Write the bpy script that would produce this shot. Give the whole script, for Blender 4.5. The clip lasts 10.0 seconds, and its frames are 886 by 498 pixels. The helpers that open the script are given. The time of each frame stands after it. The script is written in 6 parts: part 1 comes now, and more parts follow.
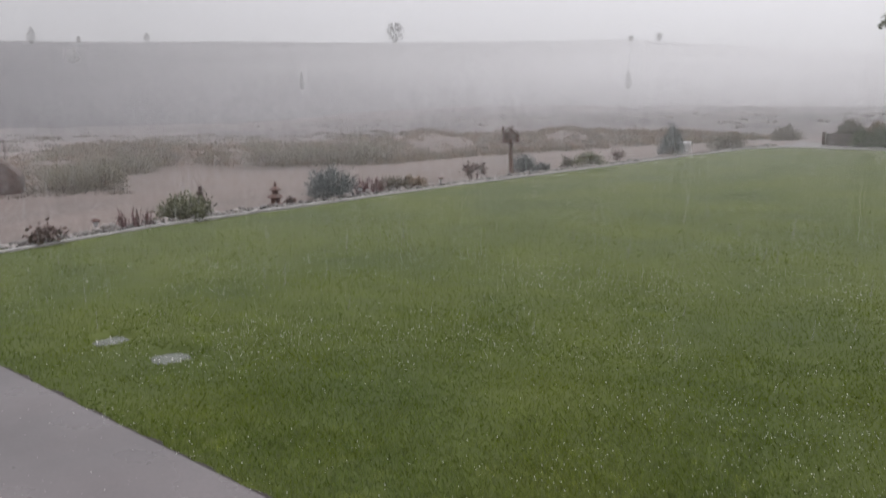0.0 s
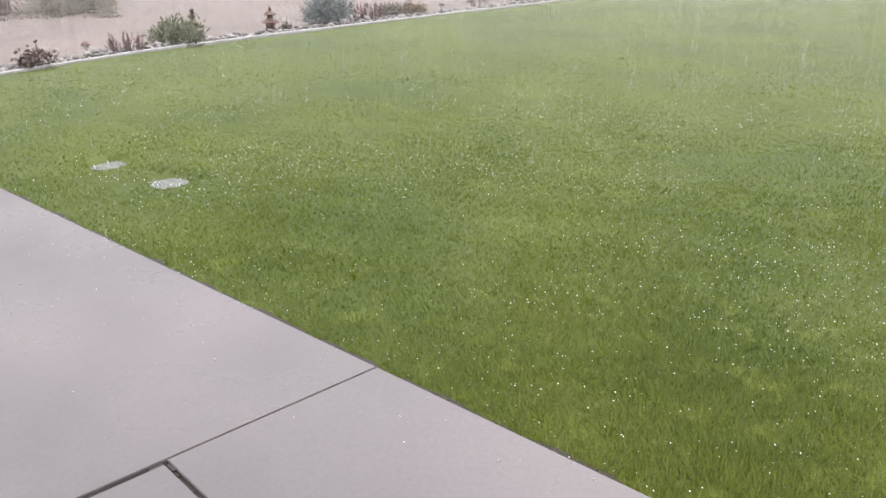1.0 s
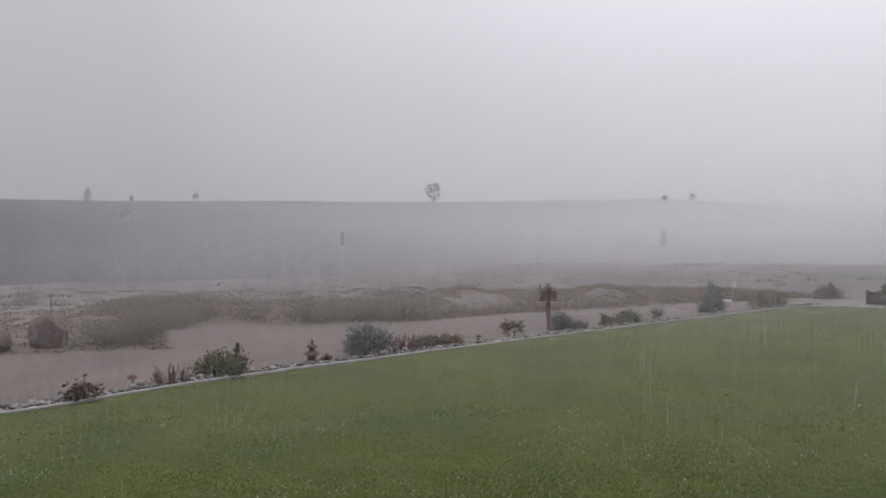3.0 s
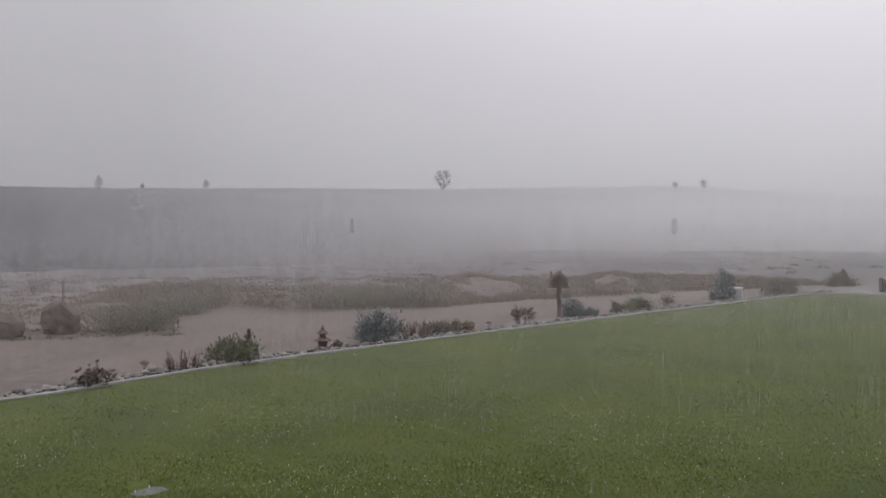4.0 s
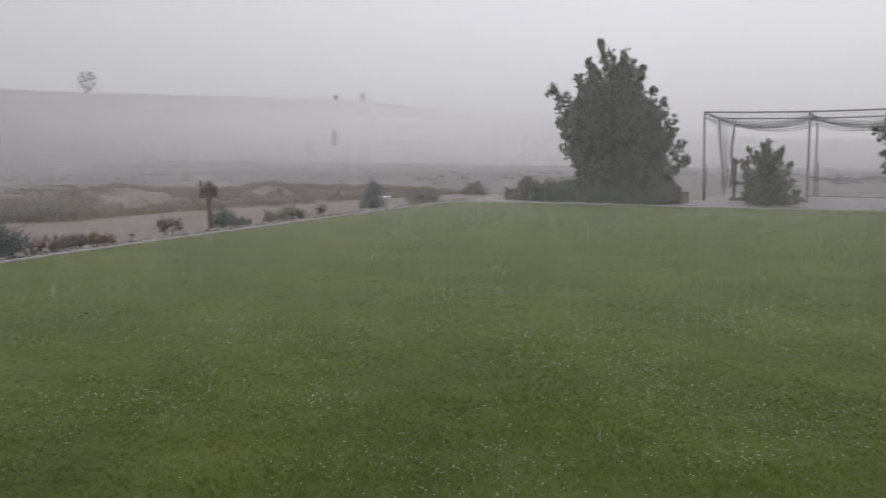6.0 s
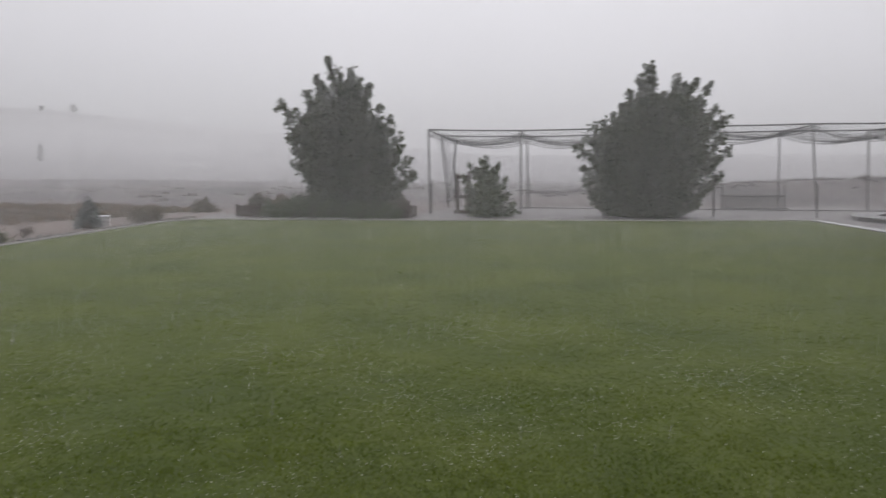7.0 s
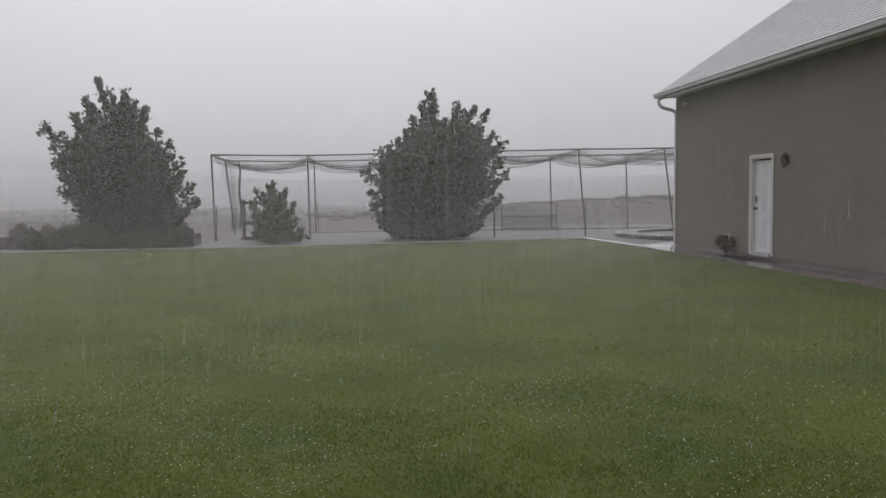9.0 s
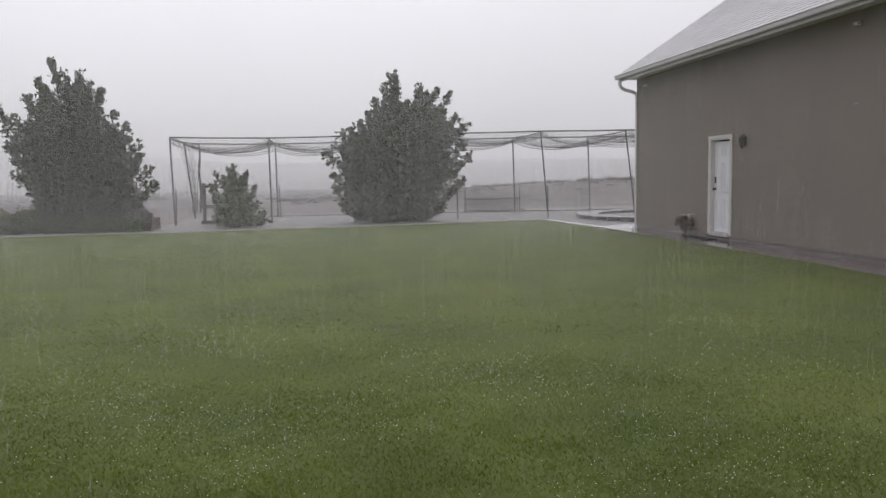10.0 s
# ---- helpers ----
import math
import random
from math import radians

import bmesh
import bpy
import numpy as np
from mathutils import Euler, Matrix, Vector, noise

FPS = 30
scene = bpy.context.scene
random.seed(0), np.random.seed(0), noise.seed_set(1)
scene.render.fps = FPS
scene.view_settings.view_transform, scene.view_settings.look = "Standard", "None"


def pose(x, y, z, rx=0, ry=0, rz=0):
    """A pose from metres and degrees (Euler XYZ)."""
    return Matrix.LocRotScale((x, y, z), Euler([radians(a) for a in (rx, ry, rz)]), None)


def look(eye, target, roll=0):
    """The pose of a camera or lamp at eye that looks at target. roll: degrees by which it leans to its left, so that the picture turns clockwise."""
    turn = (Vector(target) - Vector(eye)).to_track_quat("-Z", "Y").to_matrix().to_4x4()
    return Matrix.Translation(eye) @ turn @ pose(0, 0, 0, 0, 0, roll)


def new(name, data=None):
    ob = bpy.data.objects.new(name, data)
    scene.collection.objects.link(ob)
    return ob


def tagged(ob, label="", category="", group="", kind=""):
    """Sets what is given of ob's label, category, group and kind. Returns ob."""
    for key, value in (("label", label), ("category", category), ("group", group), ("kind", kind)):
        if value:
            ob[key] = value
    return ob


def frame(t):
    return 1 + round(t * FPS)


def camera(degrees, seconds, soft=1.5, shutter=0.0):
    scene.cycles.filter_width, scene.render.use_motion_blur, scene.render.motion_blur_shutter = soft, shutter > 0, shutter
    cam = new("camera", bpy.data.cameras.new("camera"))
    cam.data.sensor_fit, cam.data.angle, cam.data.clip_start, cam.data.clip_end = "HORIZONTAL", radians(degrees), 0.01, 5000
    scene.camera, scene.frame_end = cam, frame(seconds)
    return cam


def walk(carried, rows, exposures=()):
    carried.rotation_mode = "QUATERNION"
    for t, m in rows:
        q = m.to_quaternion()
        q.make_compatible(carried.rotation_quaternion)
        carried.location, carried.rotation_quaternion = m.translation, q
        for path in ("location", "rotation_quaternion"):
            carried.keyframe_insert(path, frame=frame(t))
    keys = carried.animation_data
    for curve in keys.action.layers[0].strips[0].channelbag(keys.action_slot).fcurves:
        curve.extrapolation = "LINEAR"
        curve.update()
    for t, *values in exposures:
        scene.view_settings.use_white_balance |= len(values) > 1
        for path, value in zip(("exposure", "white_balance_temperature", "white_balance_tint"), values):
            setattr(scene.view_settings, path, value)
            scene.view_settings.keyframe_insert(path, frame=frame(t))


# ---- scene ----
cam = camera(56.37, 10.0, soft=1.4, shutter=0.4)
PATH = [
    (0, look((-0.034, -0.071, 1.503), (-14.345, 13.438, -2.059), -0.58)),
    (0.5, look((-0.026, -0.070, 1.485), (-14.019, 13.091, -4.081), 0.18)),
    (1, look((-0.031, -0.063, 1.462), (-13.549, 12.695, -5.919), 0.20)),
    (1.5, look((-0.031, -0.044, 1.444), (-13.427, 13.493, -4.662), 1.04)),
    (2, look((-0.072, -0.026, 1.501), (-14.175, 14.013, -0.499), -0.10)),
    (2.5, look((-0.095, -0.026, 1.529), (-14.889, 13.431, 1.358), -0.63)),
    (2.7, look((-0.098, -0.034, 1.533), (-15.093, 13.199, 1.683), -0.44)),
    (3.8, look((-0.127, -0.000, 1.527), (-15.359, 12.960, 1.620), -0.35)),
    (4, look((-0.130, -0.022, 1.523), (-15.397, 12.898, 1.394), -0.35)),
    (4.5, look((-0.124, -0.020, 1.505), (-14.807, 13.524, 0.511), 0.44)),
    (5, look((-0.060, -0.024, 1.499), (-12.442, 15.577, -0.318), 0.72)),
    (5.2, look((-0.03, -0.01, 1.495), (-11.43, 16.298, -0.527), 0.6)),
    (6.3, look((0.149, 0.070, 1.472), (-7.433, 18.452, -0.681), 0.18)),
    (6.5, look((0.155, 0.074, 1.471), (-6.084, 18.965, -0.584), 0.08)),
    (7, look((0.118, 0.072, 1.486), (-2.800, 19.770, -0.374), 0.20)),
    (7.5, look((0.081, 0.075, 1.502), (-0.386, 20.004, -0.115), -0.16)),
    (8, look((0.076, 0.048, 1.507), (1.237, 19.967, 0.121), -0.25)),
    (8.5, look((0.063, 0.033, 1.502), (1.769, 19.919, 0.219), -0.25)),
    (9, look((0.063, 0.025, 1.514), (2.214, 19.866, 0.207), -0.56)),
    (9.5, look((0.082, 0.038, 1.498), (2.740, 19.804, 0.009), -0.57)),
    (10, look((0.094, 0.047, 1.486), (3.093, 19.746, -0.233), -0.80)),
]
EXPOSURES = [
    (0.0, 0.19, 6500, 10), (0.5, 0.54, 6500, 9), (1.0, 1.36, 6500, 9), (1.5, 1.78, 6350, 8), (2.0, 0.93, 6250, 12), (2.3, 0.2, 6150, 14), (2.5, -0.05, 6200, 16), (2.7, -0.18, 6350, 13), (4.0, -0.26, 6500, 11), (4.5, -0.07, 6500, 10),
    (5.0, -0.1, 6500, 10), (6.5, -0.1, 6500, 10), (7.5, -0.22, 6500, 10), (8.5, -0.28, 6500, 10), (9.5, -0.15, 6500, 10), (10.0, 0.05, 6500, 10),
]
walk(cam, PATH, EXPOSURES)

# ---- world and light: heavy overcast, brighter overhead than at the horizon ----
SKY = 0.66
world = bpy.data.worlds.new("storm_sky")
scene.world = world
world.use_nodes = True
wt = world.node_tree
wt.nodes.clear()
w_out = wt.nodes.new("ShaderNodeOutputWorld")
w_add = wt.nodes.new("ShaderNodeAddShader")
w_sky = wt.nodes.new("ShaderNodeTexSky")
w_sky.sky_type = "NISHITA"
w_sky.sun_disc = False
w_sky.sun_elevation = radians(55)
w_sky.sun_rotation = radians(150)
w_bg1 = wt.nodes.new("ShaderNodeBackground")
w_bg1.inputs["Strength"].default_value = 0.004
w_bg2 = wt.nodes.new("ShaderNodeBackground")
w_bg2.inputs["Strength"].default_value = SKY
w_co = wt.nodes.new("ShaderNodeTexCoord")
w_sep = wt.nodes.new("ShaderNodeSeparateXYZ")
w_ramp = wt.nodes.new("ShaderNodeValToRGB")
stops = [(0.0, (0.73, 0.715, 0.755)), (0.05, (0.8, 0.785, 0.825)), (0.14, (0.98, 0.96, 1.01)), (0.35, (1.3, 1.28, 1.34)), (1.0, (2.7, 2.66, 2.74))]
w_ramp.color_ramp.elements[0].position = stops[0][0]
w_ramp.color_ramp.elements[0].color = (*stops[0][1], 1)
w_ramp.color_ramp.elements[1].position = stops[-1][0]
w_ramp.color_ramp.elements[1].color = (*stops[-1][1], 1)
for p_, c_ in stops[1:-1]:
    e_ = w_ramp.color_ramp.elements.new(p_)
    e_.color = (*c_, 1)
w_noise = wt.nodes.new("ShaderNodeTexNoise")
w_noise.inputs["Scale"].default_value = 1.6
w_noise.inputs["Detail"].default_value = 2
w_mr = wt.nodes.new("ShaderNodeMapRange")
w_mr.inputs["To Min"].default_value = 0.9
w_mr.inputs["To Max"].default_value = 1.1
w_mul = wt.nodes.new("ShaderNodeVectorMath")
w_mul.operation = "SCALE"
wt.links.new(w_co.outputs["Generated"], w_sep.inputs[0])
wt.links.new(w_co.outputs["Generated"], w_noise.inputs["Vector"])
wt.links.new(w_noise.outputs[0], w_mr.inputs[0])
wt.links.new(w_sep.outputs["Z"], w_ramp.inputs[0])
wt.links.new(w_ramp.outputs[0], w_mul.inputs[0])
wt.links.new(w_mr.outputs[0], w_mul.inputs["Scale"])
w_dot = wt.nodes.new("ShaderNodeVectorMath")
w_dot.operation = "DOT_PRODUCT"
w_dot.inputs[1].default_value = (-0.12, 0.965, 0.22)
w_side = wt.nodes.new("ShaderNodeMapRange")
w_side.inputs["From Min"].default_value = 0.5
w_side.inputs["To Min"].default_value = 0.79
w_side.inputs["To Max"].default_value = 1.27
w_mul2 = wt.nodes.new("ShaderNodeVectorMath")
w_mul2.operation = "SCALE"
wt.links.new(w_co.outputs["Generated"], w_dot.inputs[0])
wt.links.new(w_dot.outputs["Value"], w_side.inputs[0])
wt.links.new(w_mul.outputs[0], w_mul2.inputs[0])
wt.links.new(w_side.outputs[0], w_mul2.inputs["Scale"])
wt.links.new(w_mul2.outputs[0], w_bg2.inputs["Color"])
wt.links.new(w_sky.outputs[0], w_bg1.inputs["Color"])
wt.links.new(w_bg1.outputs[0], w_add.inputs[0])
wt.links.new(w_bg2.outputs[0], w_add.inputs[1])
wt.links.new(w_add.outputs[0], w_out.inputs[0])

sun = new("sun", bpy.data.lights.new("sun", "SUN"))
sun.data.energy = 0.5
sun.data.angle = radians(40)
sun.data.color = (1.0, 0.97, 0.93)
sun.matrix_world = look((0, 0, 30), (-8, 14, 0))


# ---- materials ----
def material(name, col, col2=None, rough=0.7, scale=3.0, fine=40.0, bump=0.2, metal=0.0, island=0.0, col3=None, spec=0.5, bumpdist=0.01, objrand=0.0, translucent=0.0):
    """Two-scale procedural surface: patches between col and col2, fine grain and relief."""
    ma = bpy.data.materials.new(name)
    ma.use_nodes = True
    nt = ma.node_tree
    b = nt.nodes["Principled BSDF"]
    out = nt.nodes["Material Output"]
    col2 = col2 or tuple(c * 0.75 for c in col)
    tc = nt.nodes.new("ShaderNodeTexCoord")
    n1 = nt.nodes.new("ShaderNodeTexNoise")
    n1.inputs["Scale"].default_value = scale
    n1.inputs["Detail"].default_value = 4
    n2 = nt.nodes.new("ShaderNodeTexNoise")
    n2.inputs["Scale"].default_value = fine
    n2.inputs["Detail"].default_value = 3
    for n in (n1, n2):
        nt.links.new(tc.outputs["Object"], n.inputs["Vector"])
    r1 = nt.nodes.new("ShaderNodeMapRange")
    r1.inputs["From Min"].default_value = 0.35
    r1.inputs["From Max"].default_value = 0.65
    nt.links.new(n1.outputs[0], r1.inputs[0])
    mx = nt.nodes.new("ShaderNodeMix")
    mx.data_type = "RGBA"
    mx.inputs[6].default_value = (*col, 1)
    mx.inputs[7].default_value = (*col2, 1)
    nt.links.new(r1.outputs[0], mx.inputs[0])
    last = mx.outputs[2]
    if col3:
        m3 = nt.nodes.new("ShaderNodeMix")
        m3.data_type = "RGBA"
        r3 = nt.nodes.new("ShaderNodeMapRange")
        r3.inputs["From Min"].default_value = 0.55
        r3.inputs["From Max"].default_value = 0.72
        nt.links.new(n2.outputs[0], r3.inputs[0])
        nt.links.new(r3.outputs[0], m3.inputs[0])
        nt.links.new(last, m3.inputs[6])
        m3.inputs[7].default_value = (*col3, 1)
        last = m3.outputs[2]
    hsv = nt.nodes.new("ShaderNodeHueSaturation")
    vr = nt.nodes.new("ShaderNodeMapRange")
    vr.inputs["To Min"].default_value = 0.82
    vr.inputs["To Max"].default_value = 1.18
    if island or objrand:
        src = nt.nodes.new("ShaderNodeNewGeometry" if island else "ShaderNodeObjectInfo")
        amount = island or objrand
        vr.inputs["To Min"].default_value = 1 - amount
        vr.inputs["To Max"].default_value = 1 + amount
        nt.links.new(src.outputs["Random Per Island" if island else "Random"], vr.inputs[0])
    else:
        nt.links.new(n2.outputs[0], vr.inputs[0])
    nt.links.new(vr.outputs[0], hsv.inputs["Value"])
    nt.links.new(last, hsv.inputs["Color"])
    nt.links.new(hsv.outputs[0], b.inputs["Base Color"])
    b.inputs["Roughness"].default_value = rough
    b.inputs["Metallic"].default_value = metal
    b.inputs["Specular IOR Level"].default_value = spec
    if bump:
        bp = nt.nodes.new("ShaderNodeBump")
        bp.inputs["Strength"].default_value = bump
        bp.inputs["Distance"].default_value = bumpdist
        nt.links.new(n2.outputs[0], bp.inputs["Height"])
        nt.links.new(bp.outputs[0], b.inputs["Normal"])
    if translucent:
        ts = nt.nodes.new("ShaderNodeBsdfTranslucent")
        nt.links.new(hsv.outputs[0], ts.inputs["Color"])
        ms = nt.nodes.new("ShaderNodeMixShader")
        ms.inputs[0].default_value = translucent
        nt.links.new(b.outputs[0], ms.inputs[1])
        nt.links.new(ts.outputs[0], ms.inputs[2])
        nt.links.new(ms.outputs[0], out.inputs[0])
    return ma


def water_drop_material(name, clear):
    ma = bpy.data.materials.new(name)
    ma.use_nodes = True
    nt = ma.node_tree
    nt.nodes.clear()
    out = nt.nodes.new("ShaderNodeOutputMaterial")
    d = nt.nodes.new("ShaderNodeBsdfDiffuse")
    d.inputs["Color"].default_value = (0.93, 0.93, 0.95, 1)
    t = nt.nodes.new("ShaderNodeBsdfTranslucent")
    t.inputs["Color"].default_value = (0.93, 0.93, 0.95, 1)
    m1 = nt.nodes.new("ShaderNodeMixShader")
    m1.inputs[0].default_value = 0.5
    nt.links.new(d.outputs[0], m1.inputs[1])
    nt.links.new(t.outputs[0], m1.inputs[2])
    last = m1
    if clear:
        tr = nt.nodes.new("ShaderNodeBsdfTransparent")
        last = nt.nodes.new("ShaderNodeMixShader")
        last.inputs[0].default_value = 1 - clear
        nt.links.new(tr.outputs[0], last.inputs[1])
        nt.links.new(m1.outputs[0], last.inputs[2])
    nt.links.new(last.outputs[0], out.inputs[0])
    return ma


M_SOIL = material("lawn_turf", (0.066, 0.084, 0.008), (0.042, 0.061, 0.005), 0.85, 0.7, 4.0, 0.1, bumpdist=0.02)
M_GRASS = material("grass_blade", (0.13, 0.155, 0.019), (0.074, 0.111, 0.013), 0.42, 0.9, 6.0, 0, island=0.4, col3=(0.185, 0.215, 0.04), translucent=0.25, spec=0.35)
M_GRASS_FAR = material("grass_blade_soft", (0.113, 0.144, 0.011), (0.071, 0.107, 0.008), 0.6, 1.3, 4.0, 0, island=0.1, col3=(0.125, 0.165, 0.014), translucent=0.5, spec=0.15)
M_CONC = material("wet_concrete", (0.122, 0.105, 0.108), (0.09, 0.08, 0.083), 0.3, 0.9, 60.0, 0.05, bumpdist=0.002)
# wet film of uneven thickness on the concrete
wet_nt = M_CONC.node_tree
wet_noise = wet_nt.nodes.new("ShaderNodeTexNoise")
wet_noise.inputs["Scale"].default_value = 1.7
wet_noise.inputs["Detail"].default_value = 5
wet_range = wet_nt.nodes.new("ShaderNodeMapRange")
wet_range.inputs["From Min"].default_value = 0.35
wet_range.inputs["From Max"].default_value = 0.65
wet_range.inputs["To Min"].default_value = 0.22
wet_range.inputs["To Max"].default_value = 0.42
wet_nt.links.new(wet_nt.nodes["Texture Coordinate"].outputs["Object"], wet_noise.inputs["Vector"])
wet_nt.links.new(wet_noise.outputs[0], wet_range.inputs[0])
wet_nt.links.new(wet_range.outputs[0], wet_nt.nodes["Principled BSDF"].inputs["Roughness"])
M_KERB = material("pale_concrete_kerb", (0.36, 0.348, 0.344), (0.27, 0.26, 0.257), 0.5, 4.0, 60.0, 0.25)
M_JOINT = material("dark_joint_board", (0.028, 0.02, 0.016), (0.018, 0.014, 0.012), 0.8, 20.0, 80.0, 0.5)
M_STONE = material("river_stone", (0.24, 0.22, 0.21), (0.12, 0.108, 0.104), 0.55, 8.0, 60.0, 0.2, objrand=0.75)
M_STONE2 = material("river_stone_heap", (0.24, 0.22, 0.21), (0.12, 0.108, 0.104), 0.55, 8.0, 60.0, 0.2, island=0.7)
M_GRAVEL = material("wet_grey_gravel", (0.13, 0.114, 0.117), (0.1, 0.09, 0.092), 0.55, 0.8, 25.0, 0.5, col3=(0.17, 0.152, 0.154), bumpdist=0.03)
M_STUCCO = material("taupe_stucco", (0.215, 0.183, 0.165), (0.195, 0.168, 0.15), 0.85, 0.6, 130.0, 0.5, bumpdist=0.004)
M_FOUND = material("grey_foundation", (0.2, 0.172, 0.165), (0.165, 0.142, 0.138), 0.3, 2.0, 60.0, 0.3)
M_SHINGLE2 = material("grey_shingle_course", (0.42, 0.415, 0.435), (0.37, 0.365, 0.385), 0.5, 1.5, 70.0, 0.2, island=0.06)
M_STEP = material("pale_wet_step", (0.5, 0.49, 0.5), (0.44, 0.43, 0.44), 0.2, 2.0, 50.0, 0.05)
M_LAMPGLASS = material("grey_lamp_glass", (0.16, 0.155, 0.155), None, 0.15, 5, 40, 0)
M_APRON = material("wet_pinkish_concrete", (0.17, 0.145, 0.141), (0.14, 0.12, 0.118), 0.06, 1.5, 60.0, 0.015, bumpdist=0.002)
M_GUTTER = material("dull_grey_gutter", (0.56, 0.55, 0.57), (0.5, 0.49, 0.51), 0.45, 3.0, 30.0, 0.05)
# far darker than the shingles: the courses' shadow lines, painted
M_SHINGLE_EDGE = material("shadow_dark_shingle_edge", (0.17, 0.167, 0.175), None, 0.6, 3.0, 60.0, 0)
M_TRIM = material("grey_painted_trim", (0.48, 0.465, 0.475), (0.42, 0.41, 0.415), 0.4, 3.0, 30.0, 0.05)
M_WHITE = material("white_door_paint", (0.74, 0.74, 0.78), (0.7, 0.7, 0.74), 0.35, 3.0, 40.0, 0.03)
M_CREAM = material("off_white_frame_paint", (0.62, 0.6, 0.58), (0.56, 0.54, 0.52), 0.5, 3.0, 40.0, 0.05)
M_IRON = material("dark_iron", (0.055, 0.052, 0.055), (0.07, 0.065, 0.066), 0.5, 8.0, 60.0, 0.1, metal=0.6)
M_PIPE = material("dull_steel_pipe", (0.15, 0.142, 0.146), (0.11, 0.105, 0.108), 0.5, 6.0, 40.0, 0.05, metal=0.2)
M_NET = material("black_netting", (0.1, 0.098, 0.104), (0.13, 0.127, 0.132), 0.8, 5.0, 40.0, 0)
M_WOOD = material("wet_brown_timber", (0.13, 0.075, 0.055), (0.085, 0.05, 0.04), 0.6, 3.0, 30.0, 0.4)
M_WOOD2 = material("dark_wet_timber", (0.115, 0.092, 0.088), (0.085, 0.068, 0.065), 0.6, 3.0, 30.0, 0.4)
M_BARK = material("dark_bark", (0.08, 0.065, 0.055), (0.05, 0.04, 0.035), 0.85, 4.0, 30.0, 0.7, bumpdist=0.02)
M_LEAF = material("dark_green_leaf", (0.088, 0.097, 0.062), (0.067, 0.076, 0.048), 0.7, 1.2, 9.0, 0, island=0.06, translucent=0.55, spec=0.06)
M_LEAF2 = material("mid_green_leaf", (0.105, 0.122, 0.066), (0.08, 0.096, 0.053), 0.5, 1.2, 9.0, 0, island=0.16, translucent=0.45, spec=0.25)
M_GREEN = material("dull_green_foliage", (0.15, 0.155, 0.092), (0.112, 0.117, 0.072), 0.6, 4.0, 20.0, 0, island=0.35, translucent=0.2)
M_BLUE = material("blue_grey_needles", (0.14, 0.158, 0.16), (0.105, 0.119, 0.121), 0.6, 4.0, 20.0, 0, island=0.3, translucent=0.15)
M_ROCKB = material("weathered_brown_rock", (0.095, 0.062, 0.05), (0.066, 0.045, 0.038), 0.75, 2.5, 14.0, 0.6, col3=(0.11, 0.086, 0.074), bumpdist=0.02)
M_SAGE = material("grey_green_sage", (0.205, 0.19, 0.14), (0.165, 0.15, 0.112), 0.7, 2.0, 12.0, 0, island=0.3, translucent=0.15)
M_DRY = material("dry_tan_brush", (0.25, 0.185, 0.13), (0.18, 0.135, 0.1), 0.8, 2.0, 12.0, 0, island=0.3, translucent=0.15)
M_OLIVE = material("olive_brown_foliage", (0.16, 0.138, 0.105), (0.115, 0.1, 0.08), 0.7, 4.0, 20.0, 0, island=0.3, translucent=0.15)
M_GREYB = material("grey_brown_brush", (0.235, 0.213, 0.198), (0.19, 0.172, 0.16), 0.7, 2.0, 12.0, 0, island=0.25, translucent=0.15)
M_SPOIL = material("purple_grey_brush", (0.225, 0.207, 0.214), (0.2, 0.184, 0.19), 0.7, 2.0, 12.0, 0, island=0.05, translucent=0.2)
M_PLUM = material("dull_plum_foliage", (0.17, 0.125, 0.12), (0.135, 0.1, 0.097), 0.5, 4.0, 20.0, 0, island=0.25, translucent=0.2)
M_RED = material("dull_red_stems", (0.18, 0.095, 0.1), (0.13, 0.075, 0.08), 0.7, 6.0, 20.0, 0, island=0.35, translucent=0.15)
M_DARKB = material("dark_brown_twigs", (0.12, 0.082, 0.074), (0.085, 0.06, 0.055), 0.8, 5.0, 20.0, 0, island=0.35, translucent=0.1)
M_RUST = material("rusty_cast_iron", (0.12, 0.06, 0.05), (0.08, 0.045, 0.04), 0.7, 12.0, 60.0, 0.3)
M_BIRD = material("weathered_red_brown_boards", (0.1, 0.055, 0.045), (0.07, 0.042, 0.036), 0.75, 6.0, 40.0, 0.4)
M_HOLE = material("black_opening", (0.006, 0.006, 0.006), None, 0.9, 5, 40, 0)
M_MAT = material("black_rubber_mat", (0.02, 0.02, 0.021), None, 0.6, 10, 120, 0.6)
M_POT = material("dark_glazed_pot", (0.09, 0.07, 0.066), (0.11, 0.08, 0.074), 0.3, 6, 40, 0.05)
M_ICE = material("white_hailstone", (0.86, 0.85, 0.82), (0.76, 0.75, 0.73), 0.25, 30, 100, 0, translucent=0.4)
M_BULB = material("clear_lamp_glass", (0.6, 0.6, 0.62), None, 0.1, 5, 40, 0)
M_FLOWER = material("pale_petals", (0.6, 0.5, 0.52), (0.5, 0.3, 0.34), 0.6, 10, 50, 0, island=0.2)
M_RAIN_NEAR = water_drop_material("falling_rain_clear", 0.76)
M_RAIN = water_drop_material("falling_rain", 0.0)
# pale grey: distant haze painted into the leaf colour
M_HILLTREE = material("hazed_hill_foliage", (0.5, 0.5, 0.495), (0.44, 0.44, 0.435), 0.7, 1.2, 9.0, 0, island=0.08, translucent=0.4)


